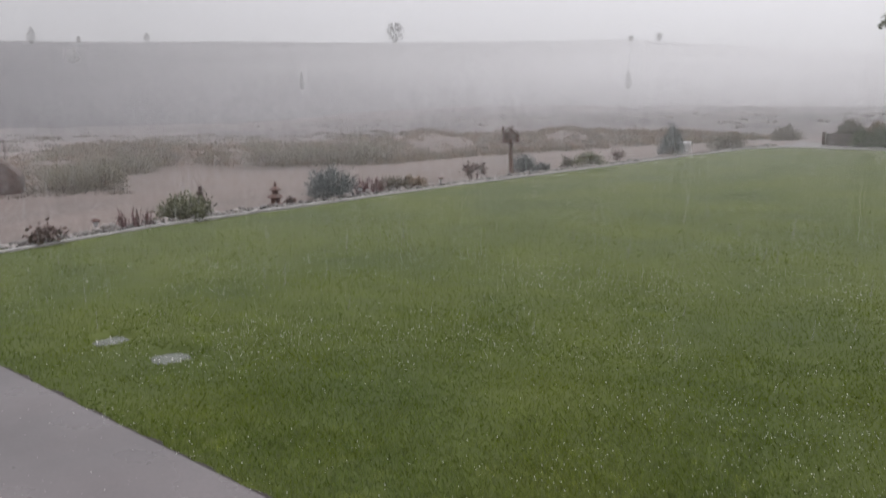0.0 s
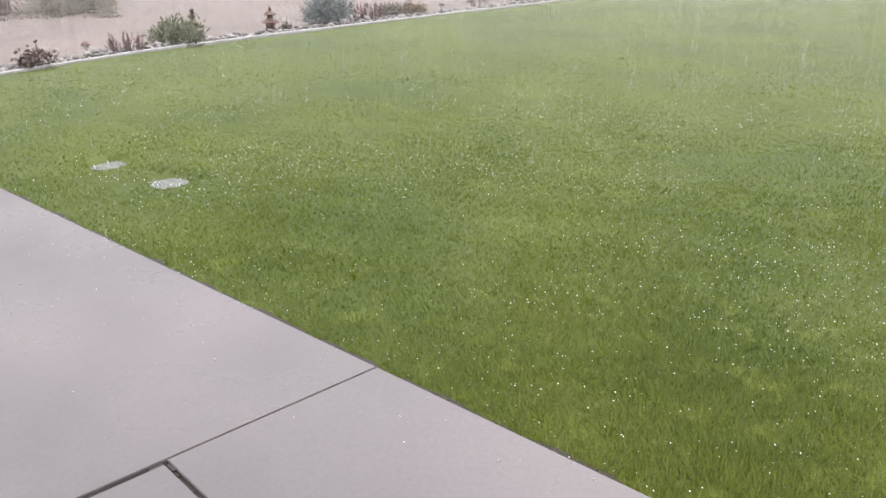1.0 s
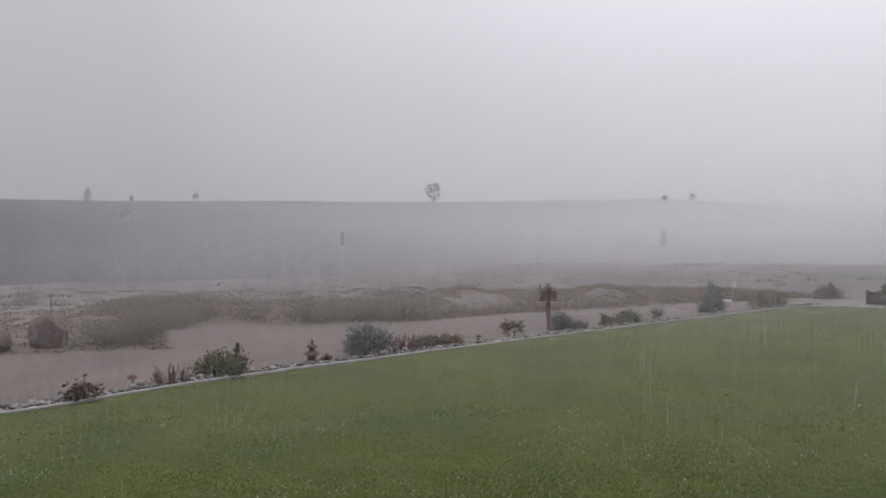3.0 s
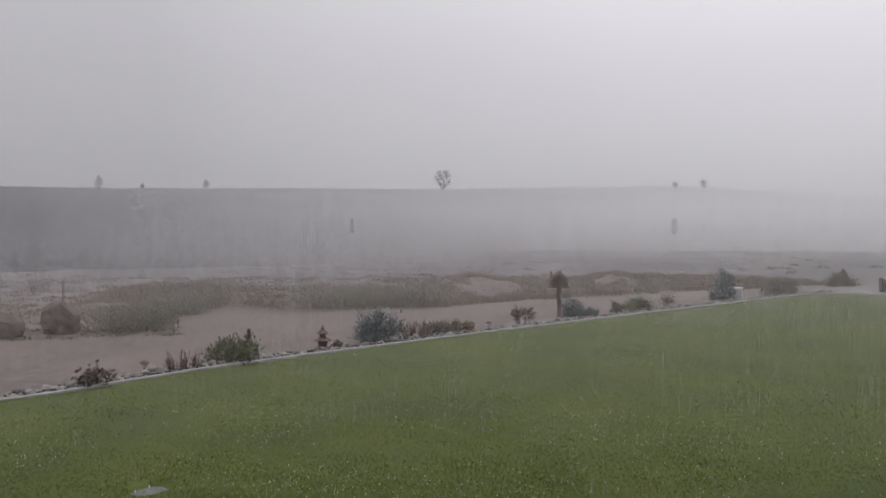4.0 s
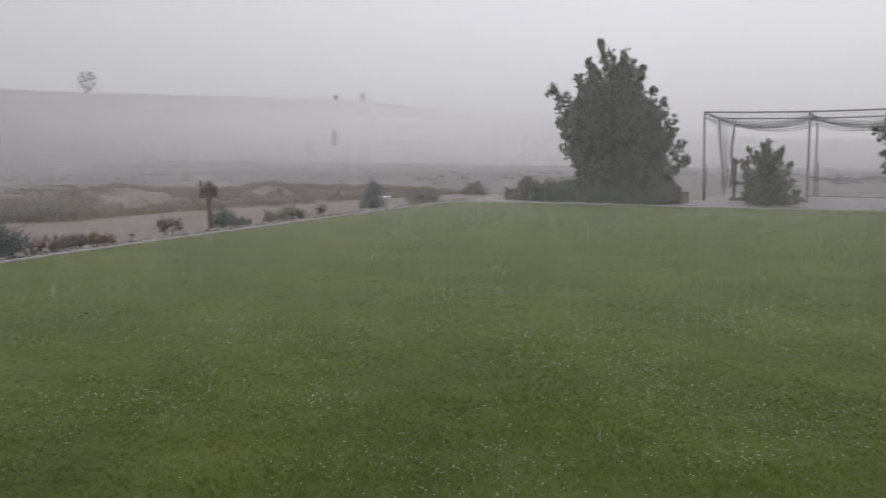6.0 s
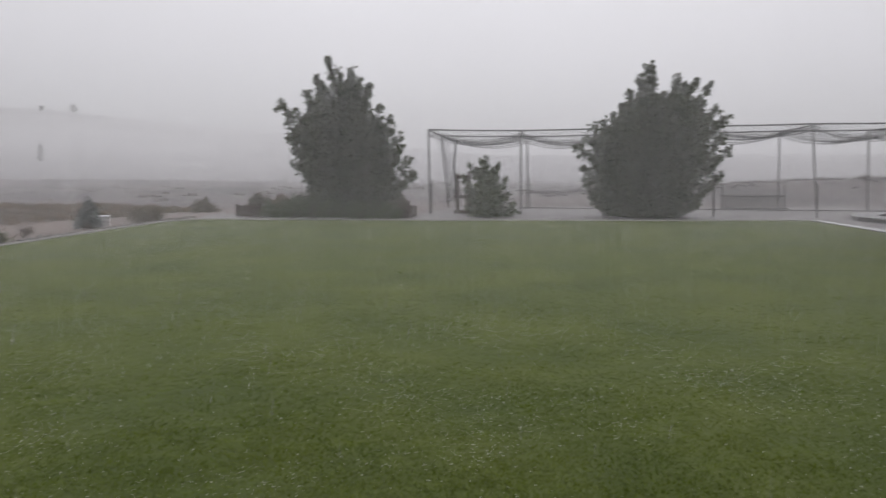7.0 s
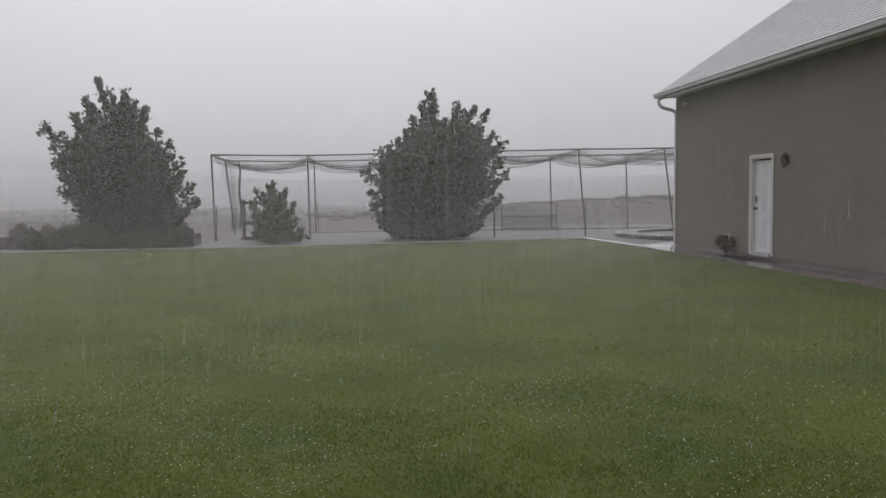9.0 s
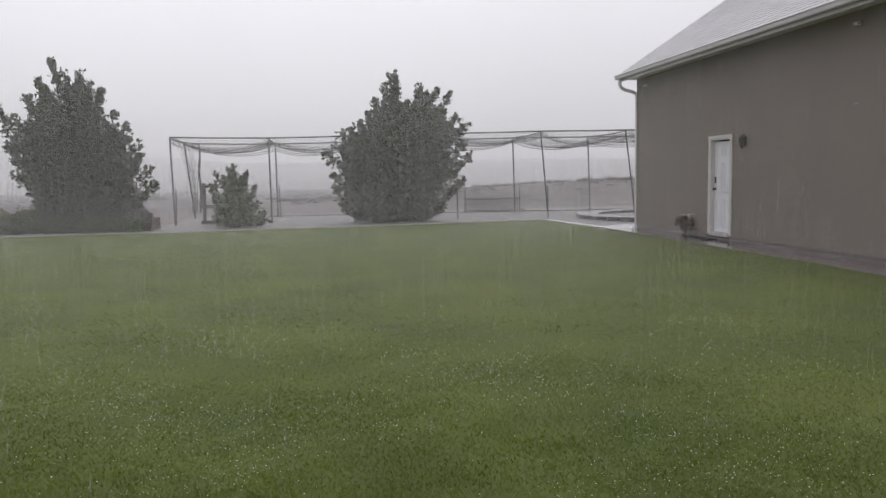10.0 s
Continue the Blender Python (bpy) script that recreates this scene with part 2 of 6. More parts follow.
def earth_material():
    """Wet earth near by; farther out brush-covered grey-brown slopes with haze grey painted in, most to the east."""
    ma = material("wet_desert_earth", (0.15, 0.116, 0.104), (0.112, 0.088, 0.08), 0.8, 0.35, 6.0, 0.5, col3=(0.18, 0.145, 0.13), bumpdist=0.05)
    nt = ma.node_tree
    b = nt.nodes["Principled BSDF"]
    near = b.inputs["Base Color"].links[0].from_socket
    tc = nt.nodes.new("ShaderNodeTexCoord")
    ln = nt.nodes.new("ShaderNodeVectorMath")
    ln.operation = "LENGTH"
    nt.links.new(tc.outputs["Object"], ln.inputs[0])
    n3 = nt.nodes.new("ShaderNodeTexNoise")
    n3.inputs["Scale"].default_value = 0.09
    n3.inputs["Detail"].default_value = 5
    st = nt.nodes.new("ShaderNodeMapping")
    st.inputs["Scale"].default_value = (1.6, 1.6, 6)
    nt.links.new(tc.outputs["Object"], st.inputs[0])
    nt.links.new(st.outputs[0], n3.inputs["Vector"])
    brush = nt.nodes.new("ShaderNodeMix")
    brush.data_type = "RGBA"
    sage = nt.nodes.new("ShaderNodeMix")
    sage.data_type = "RGBA"
    sage.inputs[6].default_value = (0.07, 0.06, 0.058, 1)
    sage.inputs[7].default_value = (0.085, 0.077, 0.08, 1)
    clay = nt.nodes.new("ShaderNodeMix")
    clay.data_type = "RGBA"
    clay.inputs[6].default_value = (0.15, 0.123, 0.116, 1)
    clay.inputs[7].default_value = (0.125, 0.113, 0.116, 1)
    along = nt.nodes.new("ShaderNodeVectorMath")
    along.operation = "DOT_PRODUCT"
    along.inputs[1].default_value = (0.8, 0.6, 0)
    nt.links.new(tc.outputs["Object"], along.inputs[0])
    # eastward mix: haze tint painted into the brush and clay colours
    bare = nt.nodes.new("ShaderNodeMapRange")
    bare.inputs["From Min"].default_value = -130
    bare.inputs["From Max"].default_value = 90
    nt.links.new(along.outputs["Value"], bare.inputs[0])
    nt.links.new(bare.outputs[0], sage.inputs[0])
    nt.links.new(bare.outputs[0], clay.inputs[0])
    nt.links.new(sage.outputs[2], brush.inputs[6])
    nt.links.new(clay.outputs[2], brush.inputs[7])
    sp = nt.nodes.new("ShaderNodeMapRange")
    sp.inputs["From Min"].default_value = 0.45
    sp.inputs["From Max"].default_value = 0.58
    nt.links.new(n3.outputs[0], sp.inputs[0])
    nt.links.new(sp.outputs[0], brush.inputs[0])
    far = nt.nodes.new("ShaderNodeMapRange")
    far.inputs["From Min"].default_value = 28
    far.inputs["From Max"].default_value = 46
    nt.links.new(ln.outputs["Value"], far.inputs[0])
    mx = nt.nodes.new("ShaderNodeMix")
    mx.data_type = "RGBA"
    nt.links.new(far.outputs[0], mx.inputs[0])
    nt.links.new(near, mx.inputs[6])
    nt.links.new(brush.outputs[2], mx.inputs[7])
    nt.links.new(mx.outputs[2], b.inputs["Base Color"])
    return ma


M_EARTH = earth_material()
M_PUDDLE = material("muddy_standing_water", (0.13, 0.14, 0.12), (0.1, 0.11, 0.095), 0.22, 6.0, 60.0, 1.0, bumpdist=0.01)


# ---- builders ----
def fast_mesh(name, verts, faces, mat):
    """A mesh from a vertex array and an array of faces that all have the same number of corners."""
    verts, faces = np.asarray(verts, np.float32), np.asarray(faces, np.int32)
    k = faces.shape[1]
    me = bpy.data.meshes.new(name)
    me.vertices.add(len(verts))
    me.vertices.foreach_set("co", verts.ravel())
    me.loops.add(faces.size)
    me.loops.foreach_set("vertex_index", faces.ravel())
    me.polygons.add(len(faces))
    me.polygons.foreach_set("loop_start", np.arange(0, faces.size, k, dtype=np.int32))
    me.materials.append(mat)
    me.update(calc_edges=True)
    return new(name, me)


def part(name, bm, mat, parent, label="", smooth=False):
    me = bpy.data.meshes.new(name)
    bm.to_mesh(me)
    bm.free()
    me.materials.append(mat)
    if smooth:
        me.polygons.foreach_set("use_smooth", [True] * len(me.polygons))
    ob = new(name, me)
    ob.parent = parent
    return tagged(ob, label)


def thing(name, at, label, category, group="", kind="", turn=0.0):
    ob = new(name)
    ob.empty_display_size = 0.2
    ob.matrix_world = pose(*at, 0, 0, turn)
    return tagged(ob, label, category, group, kind)


def box(bm, x0, x1, y0, y1, z0, z1, bevel=0.0, m=None):
    r = bmesh.ops.create_cube(bm, size=1.0)
    vs = r["verts"]
    for v in vs:
        v.co = Vector(((x0 + x1) / 2 + v.co.x * (x1 - x0), (y0 + y1) / 2 + v.co.y * (y1 - y0), (z0 + z1) / 2 + v.co.z * (z1 - z0)))
    if bevel:
        es = list({e for v in vs for e in v.link_edges})
        out = bmesh.ops.bevel(bm, geom=es, offset=bevel, segments=2, affect="EDGES", profile=0.6)
        vs = list(set(out["verts"]) | {v for v in vs if v.is_valid})
    if m is not None:
        bmesh.ops.transform(bm, matrix=m, verts=[v for v in vs if v.is_valid])
    return bm


def tube(bm, points, radii, n=8, cap=True):
    """A round bar through points, with a radius at each."""
    pts = [Vector(p) for p in points]
    if not hasattr(radii, "__len__"):
        radii = [radii] * len(pts)
    rings = []
    for i, p in enumerate(pts):
        d = (pts[min(i + 1, len(pts) - 1)] - pts[max(i - 1, 0)]).normalized()
        a = d.orthogonal().normalized() if i == 0 else (rings_a - d * rings_a.dot(d)).normalized()
        rings_a = a
        b = d.cross(a)
        rr = float(radii[i])
        rings.append([bm.verts.new(p + rr * (math.cos(2 * math.pi * k / n) * a + math.sin(2 * math.pi * k / n) * b)) for k in range(n)])
    for r0, r1 in zip(rings, rings[1:]):
        for k in range(n):
            bm.faces.new((r0[k], r0[(k + 1) % n], r1[(k + 1) % n], r1[k]))
    if cap:
        bm.faces.new(rings[0][::-1])
        bm.faces.new(rings[-1])
    return bm


def lathe(bm, profile, n=20, at=(0, 0, 0)):
    """A turned shape from (radius, height) pairs."""
    rings = [[bm.verts.new((at[0] + max(r, 0.0005) * math.cos(2 * math.pi * k / n), at[1] + max(r, 0.0005) * math.sin(2 * math.pi * k / n), at[2] + z)) for k in range(n)] for r, z in profile]
    for r0, r1 in zip(rings, rings[1:]):
        for k in range(n):
            bm.faces.new((r0[k], r0[(k + 1) % n], r1[(k + 1) % n], r1[k]))
    bm.faces.new(rings[0][::-1])
    bm.faces.new(rings[-1])
    return bm


def smooth(a, b, x):
    k = np.clip((np.asarray(x, float) - a) / (b - a), 0, 1)
    return k * k * (3 - 2 * k)


def lumps(x, y, s, seed=0.0):
    """Cheap soft noise from sines, about -1 to 1."""
    x, y = np.asarray(x, float), np.asarray(y, float)
    a = np.sin(x * s + 1.3 * np.sin(y * s * 0.7 + seed) + seed) + np.sin(y * s * 1.13 + 1.7 * np.sin(x * s * 0.6 + 2 * seed))
    b = np.sin(x * s * 2.3 + y * s * 1.1 + 3 * seed) + np.sin(y * s * 2.9 - x * s * 1.7 + seed)
    return a * 0.33 + b * 0.17


# ---- ground: one sheet to the horizon ----
def kerb_x(y):
    """The lawn's edge with the stone border, by y."""
    return np.interp(y, [-8, 2.36, 4.2, 6.2, 10, 13.8, 19.9, 23.7, 26.0], [-8.3, -9.24, -9.8, -10.1, -10.52, -10.88, -11.4, -11.6, -11.7])


def bank_foot(y):
    """How far behind the kerb the brush bank begins, by y."""
    return np.interp(y, [2, 5.5, 7, 9.5, 11.6, 14.6, 18.7, 22, 26, 32], [6.3, 6.7, 8.7, 11.0, 8.9, 7.0, 6.9, 6.1, 4.9, 3.5])


def ground_z(x, y):
    x, y = np.asarray(x, float), np.asarray(y, float)
    r = np.hypot(x, y)
    az = np.degrees(np.arctan2(-x, y))
    left = kerb_x(np.clip(y, -8, 26)) - x
    z = -0.05 - 0.2 * smooth(0.3, 1.2, -left) * (1 - smooth(23.6, 24.6, y))
    z = z - 0.22 * smooth(0.6, 6, left)
    # low brush-covered bank beyond the dirt strip: a short front face, a long back
    foot = bank_foot(y)
    front = smooth(-0.4, 2.4, left - foot + 0.5 * lumps(x, y, 0.55, 8.0))
    bank = front * (1 - 0.85 * smooth(3.5, 11, left - foot))
    z = z + bank * (0.4 + 0.14 * lumps(x, y, 0.75, 1.0) + 0.1 * lumps(x, y, 2.1, 3.0)) * (0.45 + 0.55 * smooth(5, 9, y) + 0.12 * smooth(15, 20, y)) * smooth(-2, 4, y) * (1 - smooth(28, 36, y))
    # spoil bank behind the cage, higher towards the building
    back = np.exp(-((y - 47 - 0.1 * x) / 3.2) ** 2) * smooth(-10, 4, x) * (0.5 + 0.8 * smooth(0, 18, x) + 0.12 * lumps(x, y, 0.5, 2.0))
    z = z + back
    # hillside
    crest = np.interp(az, [-90, 5, 12, 20, 27, 34, 60, 90], [1.1, 1.1, 1.7, 2.6, 3.15, 3.75, 3.8, 3.6])
    top = 1.5 + 260 * np.tan(np.radians(crest)) + 0.25 * lumps(x, y, 0.05, 4.0)
    z = z + (top + 0.05) * smooth(70, 275, r) * (1 - 0.5 * smooth(300, 900, r))
    z = z + 0.12 * lumps(x, y, 0.25, 5.0) * smooth(22, 60, r) + 0.02 * lumps(x, y, 1.7, 6.0) * smooth(0.4, 2, left)
    return z


def build_ground():
    k = np.linspace(-1, 1, 341)
    s = np.sinh(k * 5.6) / np.sinh(5.6)
    gx, gy = np.meshgrid(-12 + s * 1500, 16 + s * 1500)
    vs = np.stack([gx, gy, ground_z(gx, gy)], -1).reshape(-1, 3)
    n = len(k)
    i = np.arange(n * n).reshape(n, n)
    fs = np.stack([i[:-1, :-1], i[:-1, 1:], i[1:, 1:], i[1:, :-1]], -1).reshape(-1, 4)
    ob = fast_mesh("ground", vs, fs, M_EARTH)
    ob.data.polygons.foreach_set("use_smooth", [True] * len(ob.data.polygons))
    return tagged(ob, "wet pinkish-brown desert earth rising to a hillside", "ground", kind="structure")


build_ground()


def hill_material():
    """Far hillside: a plain glowing grey with rain haze painted in, darker at its foot and to the west."""
    ma = bpy.data.materials.new("veiled_distance")
    ma.use_nodes = True
    nt = ma.node_tree
    nt.nodes.clear()
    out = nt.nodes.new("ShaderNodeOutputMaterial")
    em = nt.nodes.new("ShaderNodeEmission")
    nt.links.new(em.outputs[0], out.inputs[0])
    tc = nt.nodes.new("ShaderNodeTexCoord")
    sep = nt.nodes.new("ShaderNodeSeparateXYZ")
    nt.links.new(tc.outputs["Object"], sep.inputs[0])
    ln = nt.nodes.new("ShaderNodeVectorMath")
    ln.operation = "LENGTH"
    nt.links.new(tc.outputs["Object"], ln.inputs[0])
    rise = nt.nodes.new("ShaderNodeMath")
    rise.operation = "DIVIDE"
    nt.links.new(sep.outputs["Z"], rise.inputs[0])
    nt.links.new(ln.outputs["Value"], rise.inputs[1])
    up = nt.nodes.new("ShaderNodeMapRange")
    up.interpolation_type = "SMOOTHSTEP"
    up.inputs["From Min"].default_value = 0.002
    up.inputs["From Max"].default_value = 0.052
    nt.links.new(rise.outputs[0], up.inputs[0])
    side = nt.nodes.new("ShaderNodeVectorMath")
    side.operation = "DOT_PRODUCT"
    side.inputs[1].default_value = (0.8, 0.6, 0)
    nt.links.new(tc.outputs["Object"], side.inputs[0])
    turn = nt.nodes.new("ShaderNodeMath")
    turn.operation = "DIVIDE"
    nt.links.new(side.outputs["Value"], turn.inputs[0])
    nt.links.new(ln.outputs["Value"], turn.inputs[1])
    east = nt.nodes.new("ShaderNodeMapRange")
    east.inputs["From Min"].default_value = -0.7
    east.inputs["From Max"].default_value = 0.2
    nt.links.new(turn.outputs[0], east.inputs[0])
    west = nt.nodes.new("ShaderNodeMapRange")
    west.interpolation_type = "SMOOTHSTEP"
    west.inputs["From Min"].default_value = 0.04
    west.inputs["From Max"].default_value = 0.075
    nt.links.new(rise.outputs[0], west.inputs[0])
    # haze greys of the glow, paler towards the crest and the east
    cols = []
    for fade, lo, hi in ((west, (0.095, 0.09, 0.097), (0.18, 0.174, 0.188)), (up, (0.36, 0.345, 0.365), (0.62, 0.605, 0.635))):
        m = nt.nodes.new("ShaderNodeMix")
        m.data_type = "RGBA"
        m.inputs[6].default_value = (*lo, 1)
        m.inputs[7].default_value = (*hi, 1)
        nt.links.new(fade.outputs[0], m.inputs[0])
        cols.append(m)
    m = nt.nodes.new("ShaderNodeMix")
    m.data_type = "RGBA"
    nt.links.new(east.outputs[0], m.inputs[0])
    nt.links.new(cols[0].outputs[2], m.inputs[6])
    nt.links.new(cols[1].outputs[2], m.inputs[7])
    nz = nt.nodes.new("ShaderNodeTexNoise")
    nz.inputs["Scale"].default_value = 1.0
    nz.inputs["Detail"].default_value = 4
    mp = nt.nodes.new("ShaderNodeMapping")
    mp.inputs["Scale"].default_value = (0.02, 0.02, 0.4)
    nt.links.new(tc.outputs["Object"], mp.inputs[0])
    nt.links.new(mp.outputs[0], nz.inputs["Vector"])
    amp = nt.nodes.new("ShaderNodeMapRange")
    amp.inputs["From Min"].default_value = 0.3
    amp.inputs["From Max"].default_value = 0.7
    amp.inputs["To Min"].default_value = 0.91
    amp.inputs["To Max"].default_value = 1.07
    nt.links.new(nz.outputs[0], amp.inputs[0])
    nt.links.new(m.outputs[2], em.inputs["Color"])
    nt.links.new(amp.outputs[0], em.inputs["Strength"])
    return ma


def build_distance():
    ff, ad = np.meshgrid(np.linspace(0, 1, 60), np.linspace(-100, 110, 160), indexing="ij")
    foot = 92 - 33 * smooth(44, 66, ad)
    rr, aa = foot + ff * (330 - foot), np.radians(ad)
    x, y = -rr * np.sin(aa), rr * np.cos(aa)
    z = ground_z(x, y) - 0.15 + 0.5 * smooth(foot, foot + 16, rr)
    i = np.arange(rr.size).reshape(rr.shape)
    fs = np.stack([i[:-1, :-1], i[:-1, 1:], i[1:, 1:], i[1:, :-1]], -1).reshape(-1, 4)
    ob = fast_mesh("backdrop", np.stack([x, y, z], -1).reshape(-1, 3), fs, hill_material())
    ob.data.polygons.foreach_set("use_smooth", [True] * len(ob.data.polygons))
    tagged(ob, "grey hillside dissolving in far-off rain", "hillside", kind="structure")


build_distance()

PUDDLES = [(-5.33, 1.93, 0.115), (-4.71, 2.05, 0.12)]


def far_edge(x):
    """The lawn's far edge: rounded at the kerb's end."""
    x = np.asarray(x, float)
    return np.interp(x, [-11.6, -11.3, -10.8, -10.0, -9, -7.5, -4.3, -1, 1, 4.7, 7.8], [23.2, 24.0, 24.45, 24.65, 24.75, 24.85, 25.15, 25.8, 26.15, 26.9, 27.6])


def lawn_right(y):
    """The lawn's edge with the walk along the building."""
    return np.interp(y, [20.4, 20.6, 23.2, 27.6], [7.66, 8.32, 8.0, 7.74])


def lawn_z(x, y):
    z = 0.012 * lumps(x, y, 0.9, 2.0) + 0.1 * smooth(5.2, 7.6, x) * (1 - smooth(19.6, 22.5, y))
    for px, py, pr in PUDDLES:
        far = np.hypot(x - px, y - py) * (1 + 0.14 * np.sin(3 * np.arctan2(y - py, x - px) + px) + 0.07 * np.sin(7 * np.arctan2(y - py, x - px)))
        z = z - 0.05 * np.exp(-(far / (pr * 1.12)) ** 4)
    return z


def build_lawn():
    # closer rows and columns where the puddles lie
    us = np.unique(np.concatenate([np.linspace(0, 1, 240), np.linspace(0.2, 0.29, 75)]))
    vs_ = np.unique(np.concatenate([np.linspace(0, 1, 240), np.linspace(0.248, 0.274, 42)]))
    u, v = np.meshgrid(us, vs_)
    y = -7 + v * 34.7
    left = kerb_x(y)
    right = lawn_right(y)
    x = left + u * (right - left)
    y = np.minimum(y, -7 + v * (far_edge(x) + 7))
    z = lawn_z(x, y) - 0.012
    vs = np.stack([x, y, z], -1).reshape(-1, 3)
    i = np.arange(u.size).reshape(u.shape)
    fs = np.stack([i[:-1, :-1], i[:-1, 1:], i[1:, 1:], i[1:, :-1]], -1).reshape(-1, 4)
    ob = fast_mesh("lawn", vs, fs, M_SOIL)
    ob.data.polygons.foreach_set("use_smooth", [True] * len(ob.data.polygons))
    tagged(ob, "mown green lawn soaked by rain", "lawn", kind="structure")


build_lawn()


def patio_edge(x):
    return 1.69 + 0.094 * np.asarray(x, float)


def build_patio():
    root = thing("patio", (0, 0, 0), "wet smooth grey concrete patio beside the lawn", "patio", kind="structure")
    g = 0.006

    def slab(corners, name="slab"):
        bm = bmesh.new()
        top = [bm.verts.new((x, y, 0.02)) for x, y in corners]
        f = bm.faces.new(top)
        out = bmesh.ops.extrude_face_region(bm, geom=[f])
        for e in out["geom"]:
            if isinstance(e, bmesh.types.BMVert):
                e.co.z = -0.12
        bmesh.ops.recalc_face_normals(bm, faces=bm.faces[:])
        es = [e for e in bm.edges if all(v.co.z > 0 for v in e.verts)]
        bmesh.ops.bevel(bm, geom=es, offset=0.0025, segments=2, affect="EDGES")
        part(name, bm, M_CONC, root)

    g = 0.002
    slab([(-9.5, -7), (-2.02 - g, -7), (-2.02 - g, patio_edge(-2.02)), (-3.4, patio_edge(-3.4)), (-5.1, patio_edge(-5.1)), (-8.2, 0.75)])
    slab([(-2.02 + g, 0.72 + 2 * g), (4.5, 0.72 + 2 * g), (4.5, patio_edge(4.5)), (-2.02 + g, patio_edge(-2.02))])
    slab([(-2.002, -7), (4.5, -7), (4.5, 0.708), (-2.002, 0.708)])
    rng = random.Random(14)
    for along_y in (True, False):
        bm = bmesh.new()
        a, end = (-7.0, 0.708) if along_y else (-2.0, 4.5)
        while a < end - 0.01:
            b = min(end, a + rng.uniform(0.012, 0.05))
            lo, hi, top = rng.uniform(0, 0.006), rng.uniform(0, 0.005), 0.017 - rng.random() * 0.02
            if along_y:
                box(bm, -2.0195 + lo - 0.003, -2.0025 - hi + 0.001, a, b, -0.1, top)
            else:
                box(bm, a, b, 0.709 + lo - 0.002, 0.7235 - hi + 0.001, -0.1, top)
            a = b
        part("expansion_joint", bm, M_JOINT, root, "rotten dark timber expansion joint")
    # dark strip between slab and grass: bare dirt plus painted edge shadow
    bm = bmesh.new()
    line = [(x, float(patio_edge(x))) for x in np.linspace(4.5, -5.1, 160)] + [(x, 1.21 + (x + 5.1) * 0.148) for x in np.linspace(-5.15, -8.2, 50)]
    rows = []
    for x, y in line:
        w = 0.02 + 0.014 * math.sin(x * 23) * math.sin(x * 9 + 1) + rng.uniform(0, 0.012)
        rows.append([bm.verts.new((x, y - 0.03, -0.02)), bm.verts.new((x, y - 0.002, 0.012)), bm.verts.new((x, y + w, 0.006)), bm.verts.new((x, y + w + 0.02, -0.03))])
    for r0, r1 in zip(rows, rows[1:]):
        for k in range(3):
            bm.faces.new((r0[k], r0[k + 1], r1[k + 1], r1[k]))
    bmesh.ops.recalc_face_normals(bm, faces=bm.faces[:])
    part("dirt_edge", bm, M_JOINT, root, "dark wet dirt with the slab edge's shadow painted in")


build_patio()


def build_kerb():
    """Pale concrete edging along the lawn, following its edge, with rounded top."""
    pts = [(float(kerb_x(y)), y) for y in np.linspace(-7, 23.1, 90)]
    pts += [(float(x), float(far_edge(x))) for x in np.linspace(-11.55, 7.75, 80)]
    prof = [(-0.024, -0.1), (-0.024, 0.01), (-0.016, 0.02), (0.012, 0.02), (0.019, 0.01), (0.021, -0.1)]
    bm = bmesh.new()
    rings = []
    for i, p in enumerate(pts):
        a, b = Vector(pts[max(i - 1, 0)]), Vector(pts[min(i + 1, len(pts) - 1)])
        d = (b - a).normalized()
        nrm = Vector((-d.y, d.x))
        wob = 0.006 * math.sin(i * 1.7)
        rings.append([bm.verts.new((p[0] + nrm.x * (o + wob), p[1] + nrm.y * (o + wob), z)) for o, z in prof])
    for r0, r1 in zip(rings, rings[1:]):
        for k in range(len(prof) - 1):
            bm.faces.new((r0[k], r1[k], r1[k + 1], r0[k + 1]))
    bmesh.ops.recalc_face_normals(bm, faces=bm.faces[:])
    me = bpy.data.meshes.new("lawn_kerb")
    bm.to_mesh(me)
    bm.free()
    me.materials.append(M_KERB)
    tagged(new("lawn_kerb", me), "pale concrete edging strip round the lawn", "kerb", kind="structure")


build_kerb()


def sheet(name, poly, z, mat, label, category, thick=0.08):
    bm = bmesh.new()
    f = bm.faces.new([bm.verts.new((x, y, z)) for x, y in poly])
    out = bmesh.ops.extrude_face_region(bm, geom=[f])
    for e in out["geom"]:
        if isinstance(e, bmesh.types.BMVert):
            e.co.z = z - thick
    bmesh.ops.recalc_face_normals(bm, faces=bm.faces[:])
    me = bpy.data.meshes.new(name)
    bm.to_mesh(me)
    bm.free()
    me.materials.append(mat)
    return tagged(new(name, me), label, category, kind="structure")


# gravel yard under the cage, and the white walk at the building's corner
sheet("gravel_yard", [(-11.3, 24.05), (-10.8, 24.5), (-9, 24.8), (-4.3, 25.2), (-1, 25.85), (4.7, 26.95), (7.72, 27.6), (8.0, 23.2), (8.4, 20.95), (24, 21.3), (24, 40), (8, 37.5), (-4.6, 35.5), (-5.2, 27.6), (-12.0, 27.7)], 0.004, M_GRAVEL, "wet grey gravel yard under the batting cage", "gravel", 0.1)
sheet("walk_strip", [(7.76, 27.5), (8.02, 23.2), (8.33, 20.905), (9.3, 21.1), (9.6, 24.0), (8.35, 23.2), (7.98, 27.6)], 0.016, M_STEP, "pale wet concrete walk at the building corner", "pavement", 0.1)


# ---- outbuilding with the white door ----
WX, Y0, Y1, EAVE = 8.52, -2.0, 21.04, 4.05


